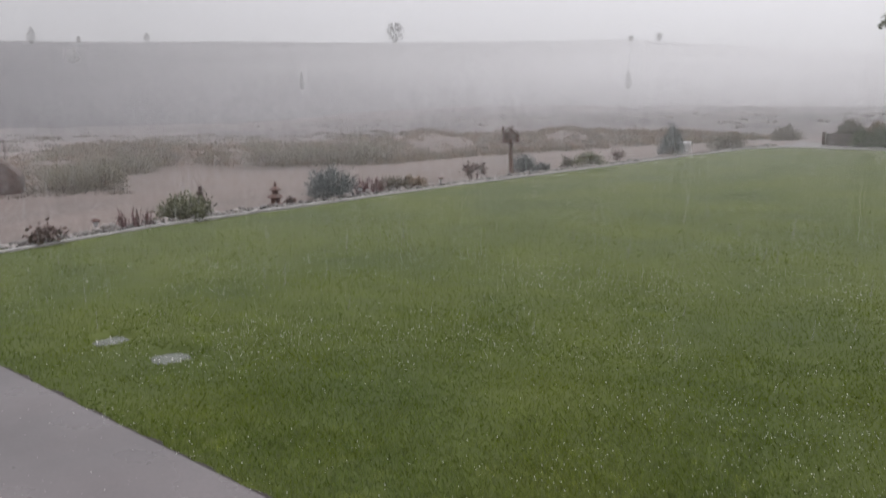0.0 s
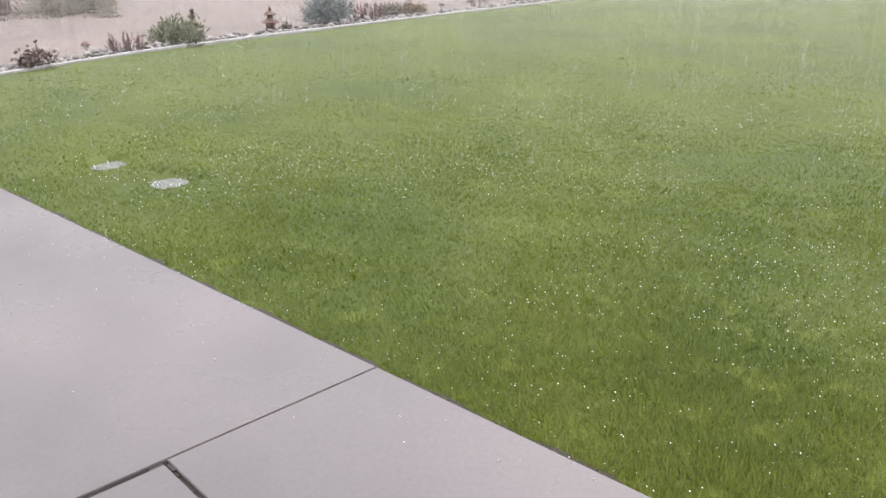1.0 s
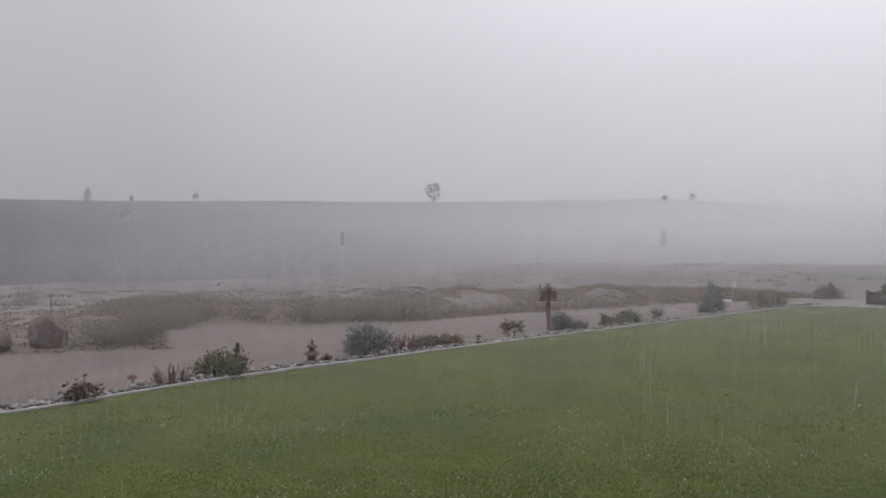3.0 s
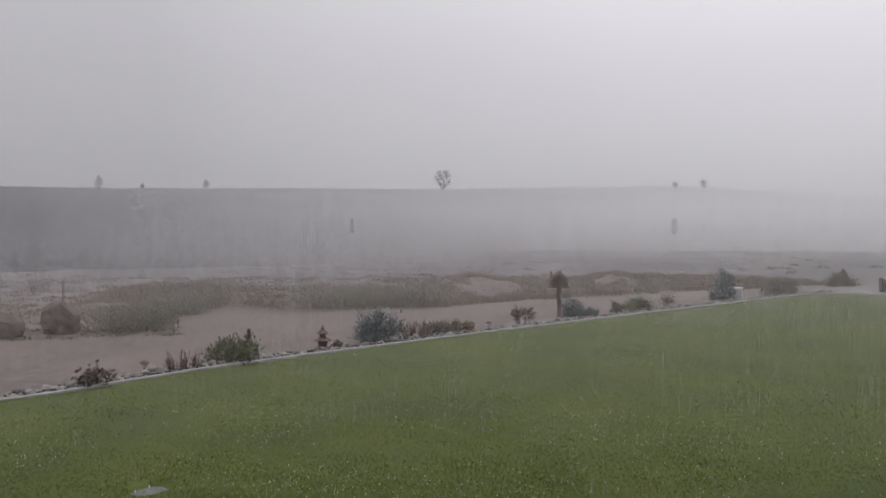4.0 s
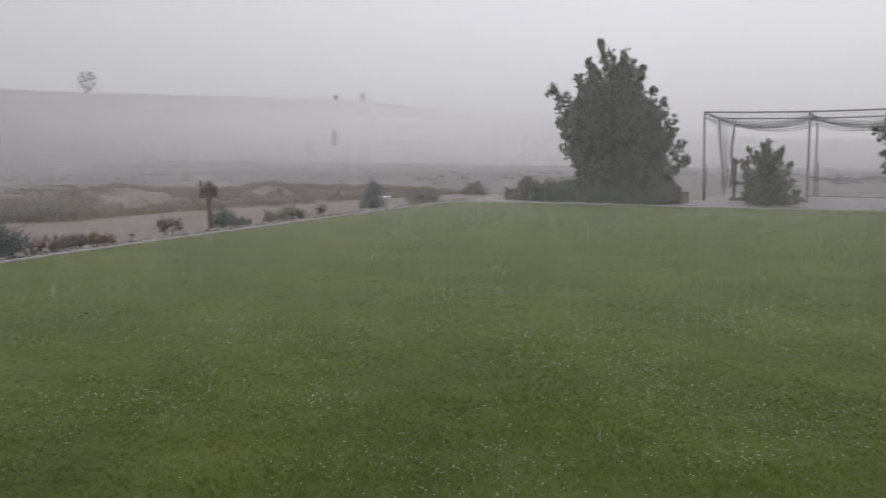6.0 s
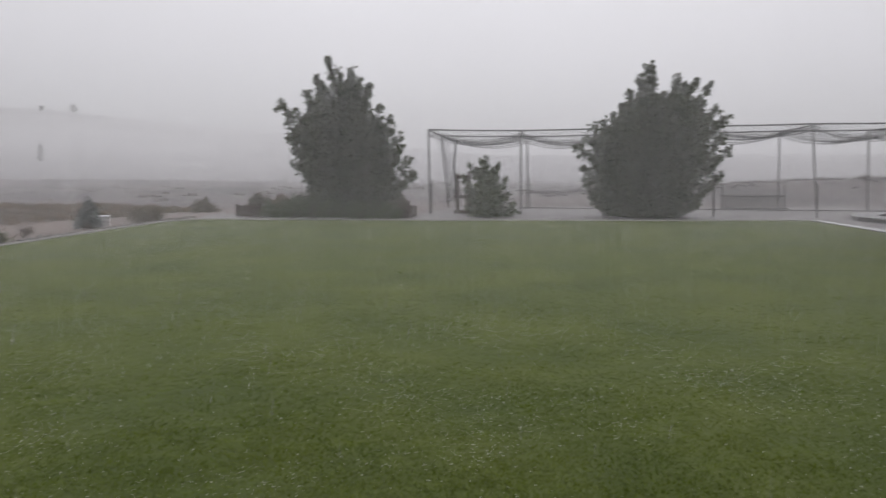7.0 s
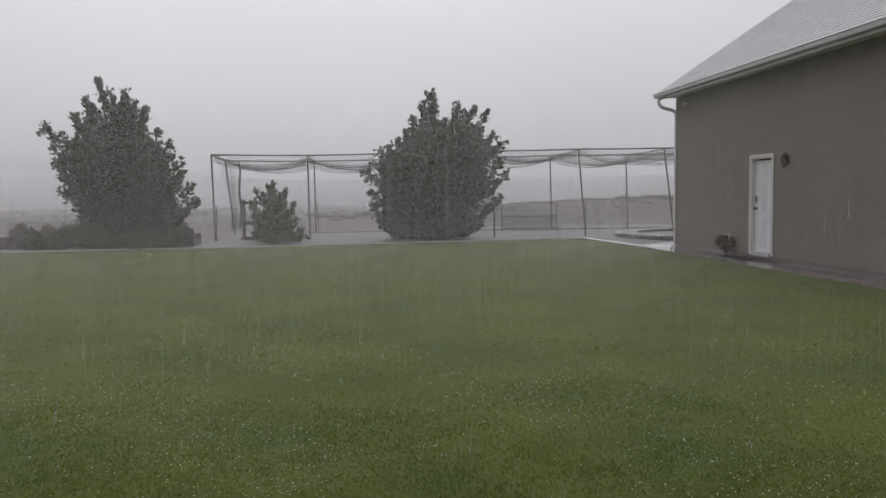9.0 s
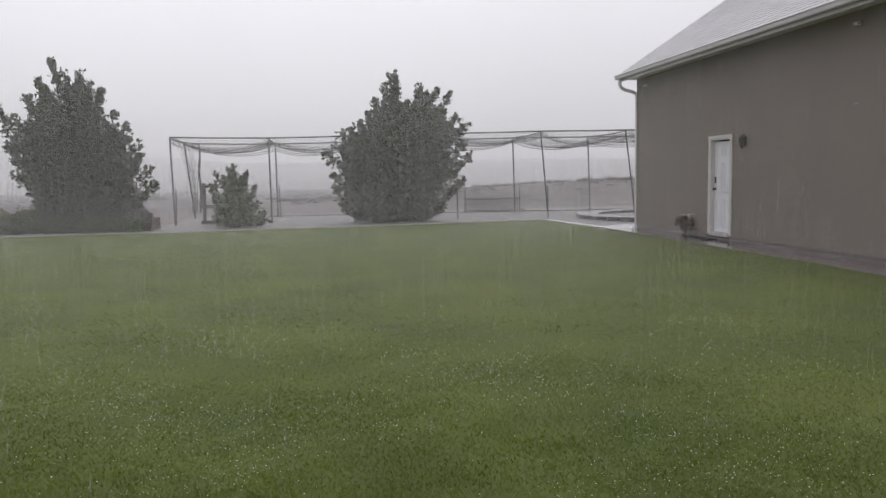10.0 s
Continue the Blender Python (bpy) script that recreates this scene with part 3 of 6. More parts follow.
def build_house():
    root = thing("outbuilding", (WX, Y1, 0), "tall taupe stucco outbuilding with a grey shingle roof", "building")
    root_inv = Matrix.Translation((-WX, -Y1, 0))

    def add(name, bm, mat, label="", parent=root):
        bmesh.ops.transform(bm, matrix=root_inv, verts=bm.verts[:])
        return part(name, bm, mat, parent, label)

    half = 4.6
    ridge_x, pitch = WX + half, 0.667
    # front wall in pieces round the door's opening
    bm = bmesh.new()
    d0, d1, dz = 15.99, 16.86, 2.23
    box(bm, WX, WX + 0.18, Y0, d0, 0.17, EAVE - 0.02)
    box(bm, WX, WX + 0.18, d1, Y1, 0.17, EAVE - 0.02)
    box(bm, WX, WX + 0.18, d0, d1, dz, EAVE - 0.02)
    add("front_wall", bm, M_STUCCO)
    # gable ends
    for gy in (Y1 - 0.18, Y0):
        bm = bmesh.new()
        prof = [(WX + 0.18, 0.17), (WX + 2 * half, 0.17), (WX + 2 * half, EAVE), (ridge_x, EAVE + half * pitch - 0.05), (WX + 0.18, EAVE + 0.08)]
        f = bm.faces.new([bm.verts.new((x, gy, z)) for x, z in prof])
        out = bmesh.ops.extrude_face_region(bm, geom=[f])
        for e in out["geom"]:
            if isinstance(e, bmesh.types.BMVert):
                e.co.y += 0.18
        bmesh.ops.recalc_face_normals(bm, faces=bm.faces[:])
        add("gable_wall", bm, M_STUCCO)
    bm = bmesh.new()
    box(bm, WX + 2 * half - 0.18, WX + 2 * half, Y0 + 0.18, Y1 - 0.18, 0.17, EAVE)
    add("rear_wall", bm, M_STUCCO)
    bm = bmesh.new()
    box(bm, WX + 0.012, WX + 2 * half - 0.012, Y0 + 0.012, Y1 - 0.012, -0.3, 0.169)
    add("foundation", bm, M_FOUND, "bare grey concrete footing")
    # roof deck, both slopes, with overhang
    for side in (-1, 1):
        bm = bmesh.new()
        ex = ridge_x + side * (half + 0.42)
        ez = EAVE + 0.08
        rz = ez + (half + 0.42) * pitch
        prof = [(ex, ez - 0.1), (ex, ez), (ridge_x, rz), (ridge_x, rz - 0.1)]
        f = bm.faces.new([bm.verts.new((x, Y0 - 0.25, z)) for x, z in prof])
        out = bmesh.ops.extrude_face_region(bm, geom=[f])
        for e in out["geom"]:
            if isinstance(e, bmesh.types.BMVert):
                e.co.y = Y1 + 0.24
        bmesh.ops.recalc_face_normals(bm, faces=bm.faces[:])
        add("roof_slope", bm, M_SHINGLE2)
    # soffit, frieze board and gutter
    bm = bmesh.new()
    box(bm, WX - 0.41, WX + 0.17, Y0 - 0.2, Y1 + 0.2, EAVE - 0.06, EAVE - 0.03)
    add("soffit", bm, M_CREAM)
    bm = bmesh.new()
    gp = [(0.0, 0.12), (-0.105, 0.12), (-0.125, 0.108), (-0.125, 0.092), (-0.112, 0.08), (-0.105, 0.02), (-0.09, 0.0), (0.0, 0.0)]
    a = [bm.verts.new((WX - 0.42 + x, Y0 - 0.22, EAVE - 0.06 + z)) for x, z in gp]
    b = [bm.verts.new((WX - 0.42 + x, Y1 + 0.26, EAVE - 0.06 + z)) for x, z in gp]
    for k in range(len(gp)):
        bm.faces.new((a[k], a[(k + 1) % len(gp)], b[(k + 1) % len(gp)], b[k]))
    bm.faces.new(a[::-1])
    bm.faces.new(b)
    bmesh.ops.recalc_face_normals(bm, faces=bm.faces[:])
    add("gutter", bm, M_GUTTER, "grey metal gutter along the eave")
    bm = bmesh.new()
    box(bm, WX - 0.44, WX - 0.411, Y0 - 0.2, Y1 + 0.2, EAVE - 0.125, EAVE - 0.061, 0.004)
    add("fascia_lip", bm, M_TRIM, "lighter painted lip below the gutter")
    bm = bmesh.new()
    y = Y1 + 0.06
    tube(bm, [(WX - 0.46, y, 4.0), (WX - 0.46, y, 3.86), (WX - 0.43, y, 3.78), (WX - 0.33, y, 3.72), (WX - 0.1, y, 3.67), (WX - 0.01, y, 3.62), (WX + 0.015, y, 3.5), (WX + 0.015, y, 0.2), (WX - 0.0, y, 0.12), (WX - 0.12, y, 0.06)], 0.045, 10)
    add("downspout", bm, M_WHITE, "light grey downspout with an elbow")
    # corner boards
    bm = bmesh.new()
    box(bm, WX - 0.012, WX - 0.001, Y1 - 0.1, Y1 + 0.012, 0.17, EAVE - 0.07, 0.002)
    add("corner_board", bm, M_STUCCO)
    # shingle courses on the visible slope
    run = math.hypot(half + 0.42, (half + 0.42) * pitch)
    ang = math.atan(pitch)
    n = int(run / 0.145)
    tab = 0.31
    rng = random.Random(4)
    vs, fs, es = [], [], []
    for i in range(n):
        s0 = i * 0.145 - 0.02
        off = rng.random() * tab
        yy = Y0 - 0.25 - off
        while yy < Y1 + 0.25:
            a0, a1 = max(yy + 0.003, Y0 - 0.26), min(yy + tab - 0.003, Y1 + 0.255)
            yy += tab
            if a1 - a0 < 0.02:
                continue
            j = rng.uniform(-0.006, 0.006)
            lift = 0.009 + rng.uniform(0, 0.002)
            for s, h in ((s0 + j, lift), (s0 + 0.15, 0.003)):
                for yv in (a0, a1):
                    vs.append((ridge_x - half - 0.42 + s * math.cos(ang) - h * math.sin(ang) - WX, yv - Y1, EAVE + 0.08 + s * math.sin(ang) + h * math.cos(ang)))
            for yv in (a0, a1):
                s = s0 + j
                vs.append((ridge_x - half - 0.42 + s * math.cos(ang) - WX, yv - Y1, EAVE + 0.081 + s * math.sin(ang)))
            k = len(vs) - 6
            fs.append((k, k + 1, k + 3, k + 2))
            es.append((k + 4, k + 5, k + 1, k))
    ob = fast_mesh("shingle_covering", vs, fs, M_SHINGLE2)
    ob.parent = root
    tagged(ob, "overlapping grey asphalt shingles", kind="stuff")
    # butt edges as their own mesh, in the painted shadow colour
    ob = fast_mesh("shingle_edges", vs, es, M_SHINGLE_EDGE)
    ob.parent = root
    tagged(ob, "shingle butt edges, coloured dark for their shadow lines", kind="stuff")
    bm = bmesh.new()
    rz = EAVE + 0.08 + (half + 0.42) * pitch
    for s in (-1, 1):
        bm.faces.new([bm.verts.new(c) for c in ((ridge_x, Y0 - 0.25, rz + 0.03), (ridge_x, Y1 + 0.25, rz + 0.03), (ridge_x + s * 0.15, Y1 + 0.25, rz - 0.07), (ridge_x + s * 0.15, Y0 - 0.25, rz - 0.07))])
    add("ridge_cap", bm, M_SHINGLE2)
    bm = bmesh.new()
    ex, ez = ridge_x - half - 0.42, EAVE + 0.08
    prof = [(ex, ez - 0.15), (ex, ez + 0.005), (ridge_x, rz + 0.005), (ridge_x, rz - 0.16)]
    f = bm.faces.new([bm.verts.new((x, Y1 + 0.245, z)) for x, z in prof])
    out = bmesh.ops.extrude_face_region(bm, geom=[f])
    for e in out["geom"]:
        if isinstance(e, bmesh.types.BMVert):
            e.co.y += 0.022
    bmesh.ops.recalc_face_normals(bm, faces=bm.faces[:])
    add("rake_board", bm, M_TRIM, "grey painted rake board")
    return root


house = build_house()


def build_door():
    root = thing("door_1", (WX, 16.43, 0.235), "white panelled entry door, closed, in an off-white frame", "door", kind="structure")
    # local: x out of the wall is negative, y along the wall
    bm = bmesh.new()
    w, h = 0.435, 1.965
    box(bm, 0.07, 0.115, -w + 0.035, w - 0.035, 0.02, h - 0.035)
    leaf = part("door_leaf", bm, M_WHITE, root)
    for z0, z1 in ((0.14, 0.72), (0.86, 1.5), (1.62, 1.88)):
        for y0, y1 in ((-0.32, -0.04), (0.04, 0.32)):
            bm = bmesh.new()
            for a0, a1, b0, b1 in ((y0, y1, z0, z0 + 0.022), (y0, y1, z1 - 0.022, z1), (y0, y0 + 0.022, z0 + 0.022, z1 - 0.022), (y1 - 0.022, y1, z0 + 0.022, z1 - 0.022)):
                box(bm, 0.058, 0.0695, a0, a1, b0, b1, 0.003)
            box(bm, 0.063, 0.0695, y0 + 0.05, y1 - 0.05, z0 + 0.05, z1 - 0.05, 0.003)
            part("panel", bm, M_WHITE, leaf)
    for nm, z in (("deadbolt", 1.11), ("door_knob", 0.93)):
        bm = bmesh.new()
        lathe(bm, [(0.034, 0), (0.034, 0.012), (0.014, 0.016), (0.014, 0.035), (0.028, 0.045), (0.03, 0.06), (0.02, 0.07)] if nm == "door_knob" else [(0.033, 0), (0.033, 0.015), (0.02, 0.022)], 14)
        bmesh.ops.transform(bm, matrix=Matrix.Translation((0.0685, 0.335, z)) @ pose(0, 0, 0, 0, -90, 0), verts=bm.verts[:])
        part(nm, bm, M_IRON, leaf, "dark bronze " + nm.replace("_", " "), True)
    bm = bmesh.new()
    box(bm, 0.052, 0.067, 0.3, 0.37, 1.05, 1.19, 0.004)
    part("lock_plate", bm, M_IRON, leaf, "dark bronze lock plate")
    for nm, b in (("jamb", (-0.02, 0.16, -w, -w + 0.034, 0.0, h)), ("jamb", (-0.02, 0.16, w - 0.034, w, 0.0, h)), ("head_jamb", (-0.02, 0.16, -w, w, h - 0.034 + 0.034, h + 0.03)),
                  ("casing", (-0.03, -0.001, -w - 0.07, -w - 0.001, -0.03, h + 0.09)), ("casing", (-0.03, -0.001, w + 0.001, w + 0.07, -0.03, h + 0.09)), ("head_casing", (-0.032, -0.001, -w - 0.0, w + 0.0, h + 0.031, h + 0.09))):
        bm = bmesh.new()
        box(bm, *b, 0.003)
        part(nm, bm, M_CREAM, root)
    bm = bmesh.new()
    box(bm, -0.05, 0.17, -w + 0.035, w - 0.035, -0.064, 0.016, 0.003)
    part("threshold", bm, M_TRIM, root)
    return root


build_door()


def build_walk():
    root = thing("walk", (7.66, 0, 0), "wet pinkish concrete walk along the wall, shiny with rain", "pavement", kind="structure")
    ys = [-2.0, 1.6, 5.2, 8.8, 12.4, 16.0, 19.6, 20.9]
    for a, b in zip(ys, ys[1:]):
        bm = bmesh.new()
        box(bm, 0, 0.865, a + 0.003, b - 0.003, -0.1, 0.1, 0.01)
        part("slab", bm, M_APRON, root)
    root = thing("door_mat", (8.3, 17.0, 0.1), "black rubber door mat on the wet walk", "mat")
    bm = bmesh.new()
    box(bm, -0.2, 0.16, -0.6, 0.5, 0.0, 0.016, 0.004)
    part("mat_body", bm, M_MAT, root)
    bm = bmesh.new()
    for i in range(9):
        box(bm, -0.18, 0.14, -0.54 + i * 0.12, -0.5 + i * 0.12, 0.0165, 0.021)
    part("ribs", bm, M_MAT, root)


build_walk()


def build_wall_lantern():
    root = thing("wall_lantern", (WX, 15.42, 2.14), "dark iron wall lantern beside the door, unlit", "lamp")
    bm = bmesh.new()
    box(bm, -0.02, -0.001, -0.055, 0.055, -0.12, 0.1, 0.006)
    part("back_plate", bm, M_IRON, root)
    bm = bmesh.new()
    tube(bm, [(-0.015, 0, 0.06), (-0.04, 0, 0.13), (-0.08, 0, 0.15), (-0.1, 0, 0.12)], 0.009, 8)
    part("arm", bm, M_IRON, root)
    bm = bmesh.new()
    lathe(bm, [(0.015, 0.12), (0.03, 0.115), (0.085, 0.06), (0.085, 0.05), (0.02, 0.05)], 6, (-0.1, 0, 0))
    part("hood", bm, M_IRON, root)
    bm = bmesh.new()
    for k in range(6):
        a = k * math.pi / 3
        tube(bm, [(-0.1 + 0.075 * math.cos(a), 0.075 * math.sin(a), 0.05), (-0.1 + 0.055 * math.cos(a), 0.055 * math.sin(a), -0.13)], 0.006, 5)
    cage = part("cage", bm, M_IRON, root)
    bm = bmesh.new()
    lathe(bm, [(0.068, 0.045), (0.05, -0.125)], 6, (-0.1, 0, 0))
    part("glass", bm, M_LAMPGLASS, cage, "grey glass panes")
    bm = bmesh.new()
    lathe(bm, [(0.06, -0.125), (0.06, -0.14), (0.03, -0.15), (0.012, -0.19)], 12, (-0.1, 0, 0))
    part("base_cap", bm, M_IRON, root)
    root.scale = (0.8, 0.8, 0.85)


build_wall_lantern()


def build_floodlight(at, size, label):
    root = thing("floodlight", at, label, "lamp")
    bm = bmesh.new()
    lathe(bm, [(0.055, 0), (0.055, 0.02), (0.03, 0.03)], 14)
    bmesh.ops.transform(bm, matrix=pose(0, 0, 0, 0, -90, 0), verts=bm.verts[:])
    part("mount", bm, M_CREAM, root)
    for s in (-1, 1):
        bm = bmesh.new()
        tube(bm, [(-0.025, 0, 0), (-0.06, s * 0.05, 0.01)], 0.012, 8)
        part("stem", bm, M_CREAM, root)
        bm = bmesh.new()
        lathe(bm, [(0.02, -0.03), (0.03, -0.02), (0.042, 0.04), (0.058, 0.1), (0.056, 0.105), (0.01, 0.085)], 14)
        bmesh.ops.transform(bm, matrix=Matrix.Translation((-0.07, s * 0.075, 0.0)) @ pose(0, 0, 0, 0, -125, 0) @ pose(0, 0, 0, s * -18, 0, 0), verts=bm.verts[:])
        head = part("lamp_head", bm, M_WHITE, root, "white lamp head", True)
        bm = bmesh.new()
        lathe(bm, [(0.045, 0.09), (0.03, 0.1), (0.005, 0.104)], 12)
        bmesh.ops.transform(bm, matrix=Matrix.Translation((-0.07, s * 0.075, 0.0)) @ pose(0, 0, 0, 0, -125, 0) @ pose(0, 0, 0, s * -18, 0, 0), verts=bm.verts[:])
        part("lamp_lens", bm, M_LAMPGLASS, head, "grey glass lens", True)
    root.scale = (size, size, size)


build_floodlight((WX, 11.98, 3.8), 0.55, "twin white floodlight high on the stucco wall, unlit")
build_floodlight((WX, 20.4, 3.77), 0.45, "small twin floodlight under the eave, unlit")


# ---- foliage ----
def leaf_arrays(rng, centres, dirs, size, aspect=0.6, fold=0.25, facing=None):
    """Folded diamond leaves at centres, pointing along dirs; facing: the way their upper sides turn."""
    n = len(centres)
    d = dirs / np.linalg.norm(dirs, axis=1, keepdims=True)
    s = rng.normal(size=(n, 3))
    if facing is not None:
        s = np.cross(d, facing) + 0.3 * s
    s -= (s * d).sum(1, keepdims=True) * d
    s /= np.linalg.norm(s, axis=1, keepdims=True)
    up = np.cross(d, s)
    L = size * rng.uniform(0.65, 1.25, (n, 1))
    a = centres - d * L * 0.5
    b = centres + d * L * 0.5
    w = L * aspect * 0.5
    c1 = centres + s * w + up * w * fold - d * L * 0.08
    c2 = centres - s * w + up * w * fold - d * L * 0.08
    vs = np.stack([a, c1, b, c2], 1).reshape(-1, 3)
    i = np.arange(n)[:, None] * 4
    fs = np.concatenate([i + [0, 1, 2], i + [0, 2, 3]], 0)
    order = np.arange(n * 2).reshape(2, n).T.ravel()
    return vs, fs[order]


def build_tree(name, at, heart, plumes, leaf, mat, seed, label, category="tree", fill=5200, per=64, bark=None):
    """A many-stemmed tree. heart: height, reach to -x and to +x of the dense middle; plumes: tips (x, z) of the boughs that stand out of it."""
    rng = np.random.default_rng(seed)
    root = thing(name, at, label, category)
    zs, xl, xr = (np.array(c) for c in zip(*heart))
    top = max(p[1] for p in plumes)
    grow = min(1.0, 0.3 + top / 7)
    C, D = [], []
    # dense middle: small clumps of leaves, thickest near the outside
    h = rng.uniform(zs.min(), zs.max(), fill * 3)
    l, r = np.interp(h, zs, xl), np.interp(h, zs, xr)
    ok = rng.random(len(h)) < ((r - l) / (xr - xl).max()) ** 2
    h, l, r = h[ok][: fill // 8], l[ok][: fill // 8], r[ok][: fill // 8]
    a, q = rng.uniform(0, 2 * np.pi, len(h)), rng.random(len(h)) ** 0.35
    mid = np.stack([(l + r) / 2 + (r - l) / 2 * q * np.cos(a), (r - l) / 2 * 0.9 * q * np.sin(a), h], 1)
    k = rng.integers(0, len(mid), fill)
    C.append(mid[k] + rng.normal(0, 0.14 * grow, (fill, 3)))
    D.append((mid[k] - [0, 0, 0.3 * top]) * [1, 1, 0.6] + rng.normal(0, 0.7, (fill, 3)))
    twigs = bmesh.new()
    trunk = bmesh.new()
    for i, (tx, tz) in enumerate(plumes):
        for turn, ln in ((rng.normal(0, 0.16), 1.0), (rng.uniform(0.7, 1.5), rng.uniform(0.62, 0.8)), (-rng.uniform(0.7, 1.5), rng.uniform(0.62, 0.8)), (rng.uniform(1.9, 4.4), rng.uniform(0.55, 0.7))):
            reach = abs(tx)
            sx = (1 if tx >= 0 else -1) * math.cos(turn)
            tip = np.array([reach * sx, reach * math.sin(turn), tz]) * [ln, ln, 1 - (1 - ln) * 0.6]
            flat = 0.36 if reach > 1.4 else 0.42
            base = np.array([tip[0] * flat, tip[1] * flat, max(0.05 * top, tip[2] - (0.15 if reach > 1.4 else 0.21) * top - 0.04 * tip[2])])
            bend = (base + tip) / 2 + np.array([tip[0] * 0.1, tip[1] * 0.1, -0.05 * top]) + rng.normal(0, 0.03 * grow, 3)
            m_ = int(per * (0.75 + 0.5 * rng.random()) * (2.4 if ln == 1 else 1.0))
            t = 1 - rng.random(m_) ** 1.25 * 0.85
            axis = (1 - t)[:, None] ** 2 * base + (2 * t * (1 - t))[:, None] * bend + (t ** 2)[:, None] * tip
            fat = (0.38 if tz < 0.72 * top else 0.29) * grow * (1.05 - 0.55 * t)
            off = rng.normal(0, 0.5, (m_, 3))
            off /= np.maximum(1, np.linalg.norm(off, axis=1, keepdims=True) / 1.1)
            lump = 0.85 + 0.25 * np.sin(t * 19 + i)
            C.append(axis + off * (fat * lump)[:, None])
            D.append((tip - base) / np.linalg.norm(tip - base) * 0.8 + off * 0.8 + rng.normal(0, 0.35, (m_, 3)))
            tube(twigs, [tuple(base), tuple(bend), tuple(bend * 0.35 + tip * 0.65), tuple(tip * 0.97 + base * 0.03)], [0.006 * top, 0.0042 * top, 0.003 * top, 0.0012 * top], 5, False)
    C, D = np.concatenate(C), np.concatenate(D)
    out = (C - [0, 0, 0.42 * top]) * [1, 1, 0.8]
    out /= np.linalg.norm(out, axis=1, keepdims=True) + 1e-6
    vs, fs = leaf_arrays(rng, C, D, leaf, 0.85, facing=out + [0, 0, 0.35])
    vs[:, 2] = np.maximum(vs[:, 2], 0.02)
    crown = fast_mesh("crown", vs, fs, mat)
    crown.parent = root
    stems = max(3, int(top * 1.5))
    for k in range(stems):
        a = 2 * math.pi * k / stems + rng.uniform(-0.3, 0.3)
        tx, tz = plumes[int(rng.integers(len(plumes)))]
        e = np.array([abs(tx) * 0.42 * math.cos(a), abs(tx) * 0.42 * math.sin(a), max(0.3 * top, tz * 0.7)])
        b0 = np.array([0.02 * top * math.cos(a), 0.02 * top * math.sin(a), -0.05])
        mid_ = b0 * 0.5 + e * 0.45 + np.array([0, 0, 0.05 * top]) + rng.normal(0, 0.012 * top, 3)
        tube(trunk, [tuple(b0), tuple(b0 * 0.7 + mid_ * 0.3), tuple(mid_), tuple(e)], [0.016 * top, 0.013 * top, 0.008 * top, 0.003 * top], 7)
    part("trunk", trunk, bark or M_BARK, root, smooth=True)
    tagged(part("bough_wood", twigs, bark or M_BARK, root), kind="stuff")
    return root


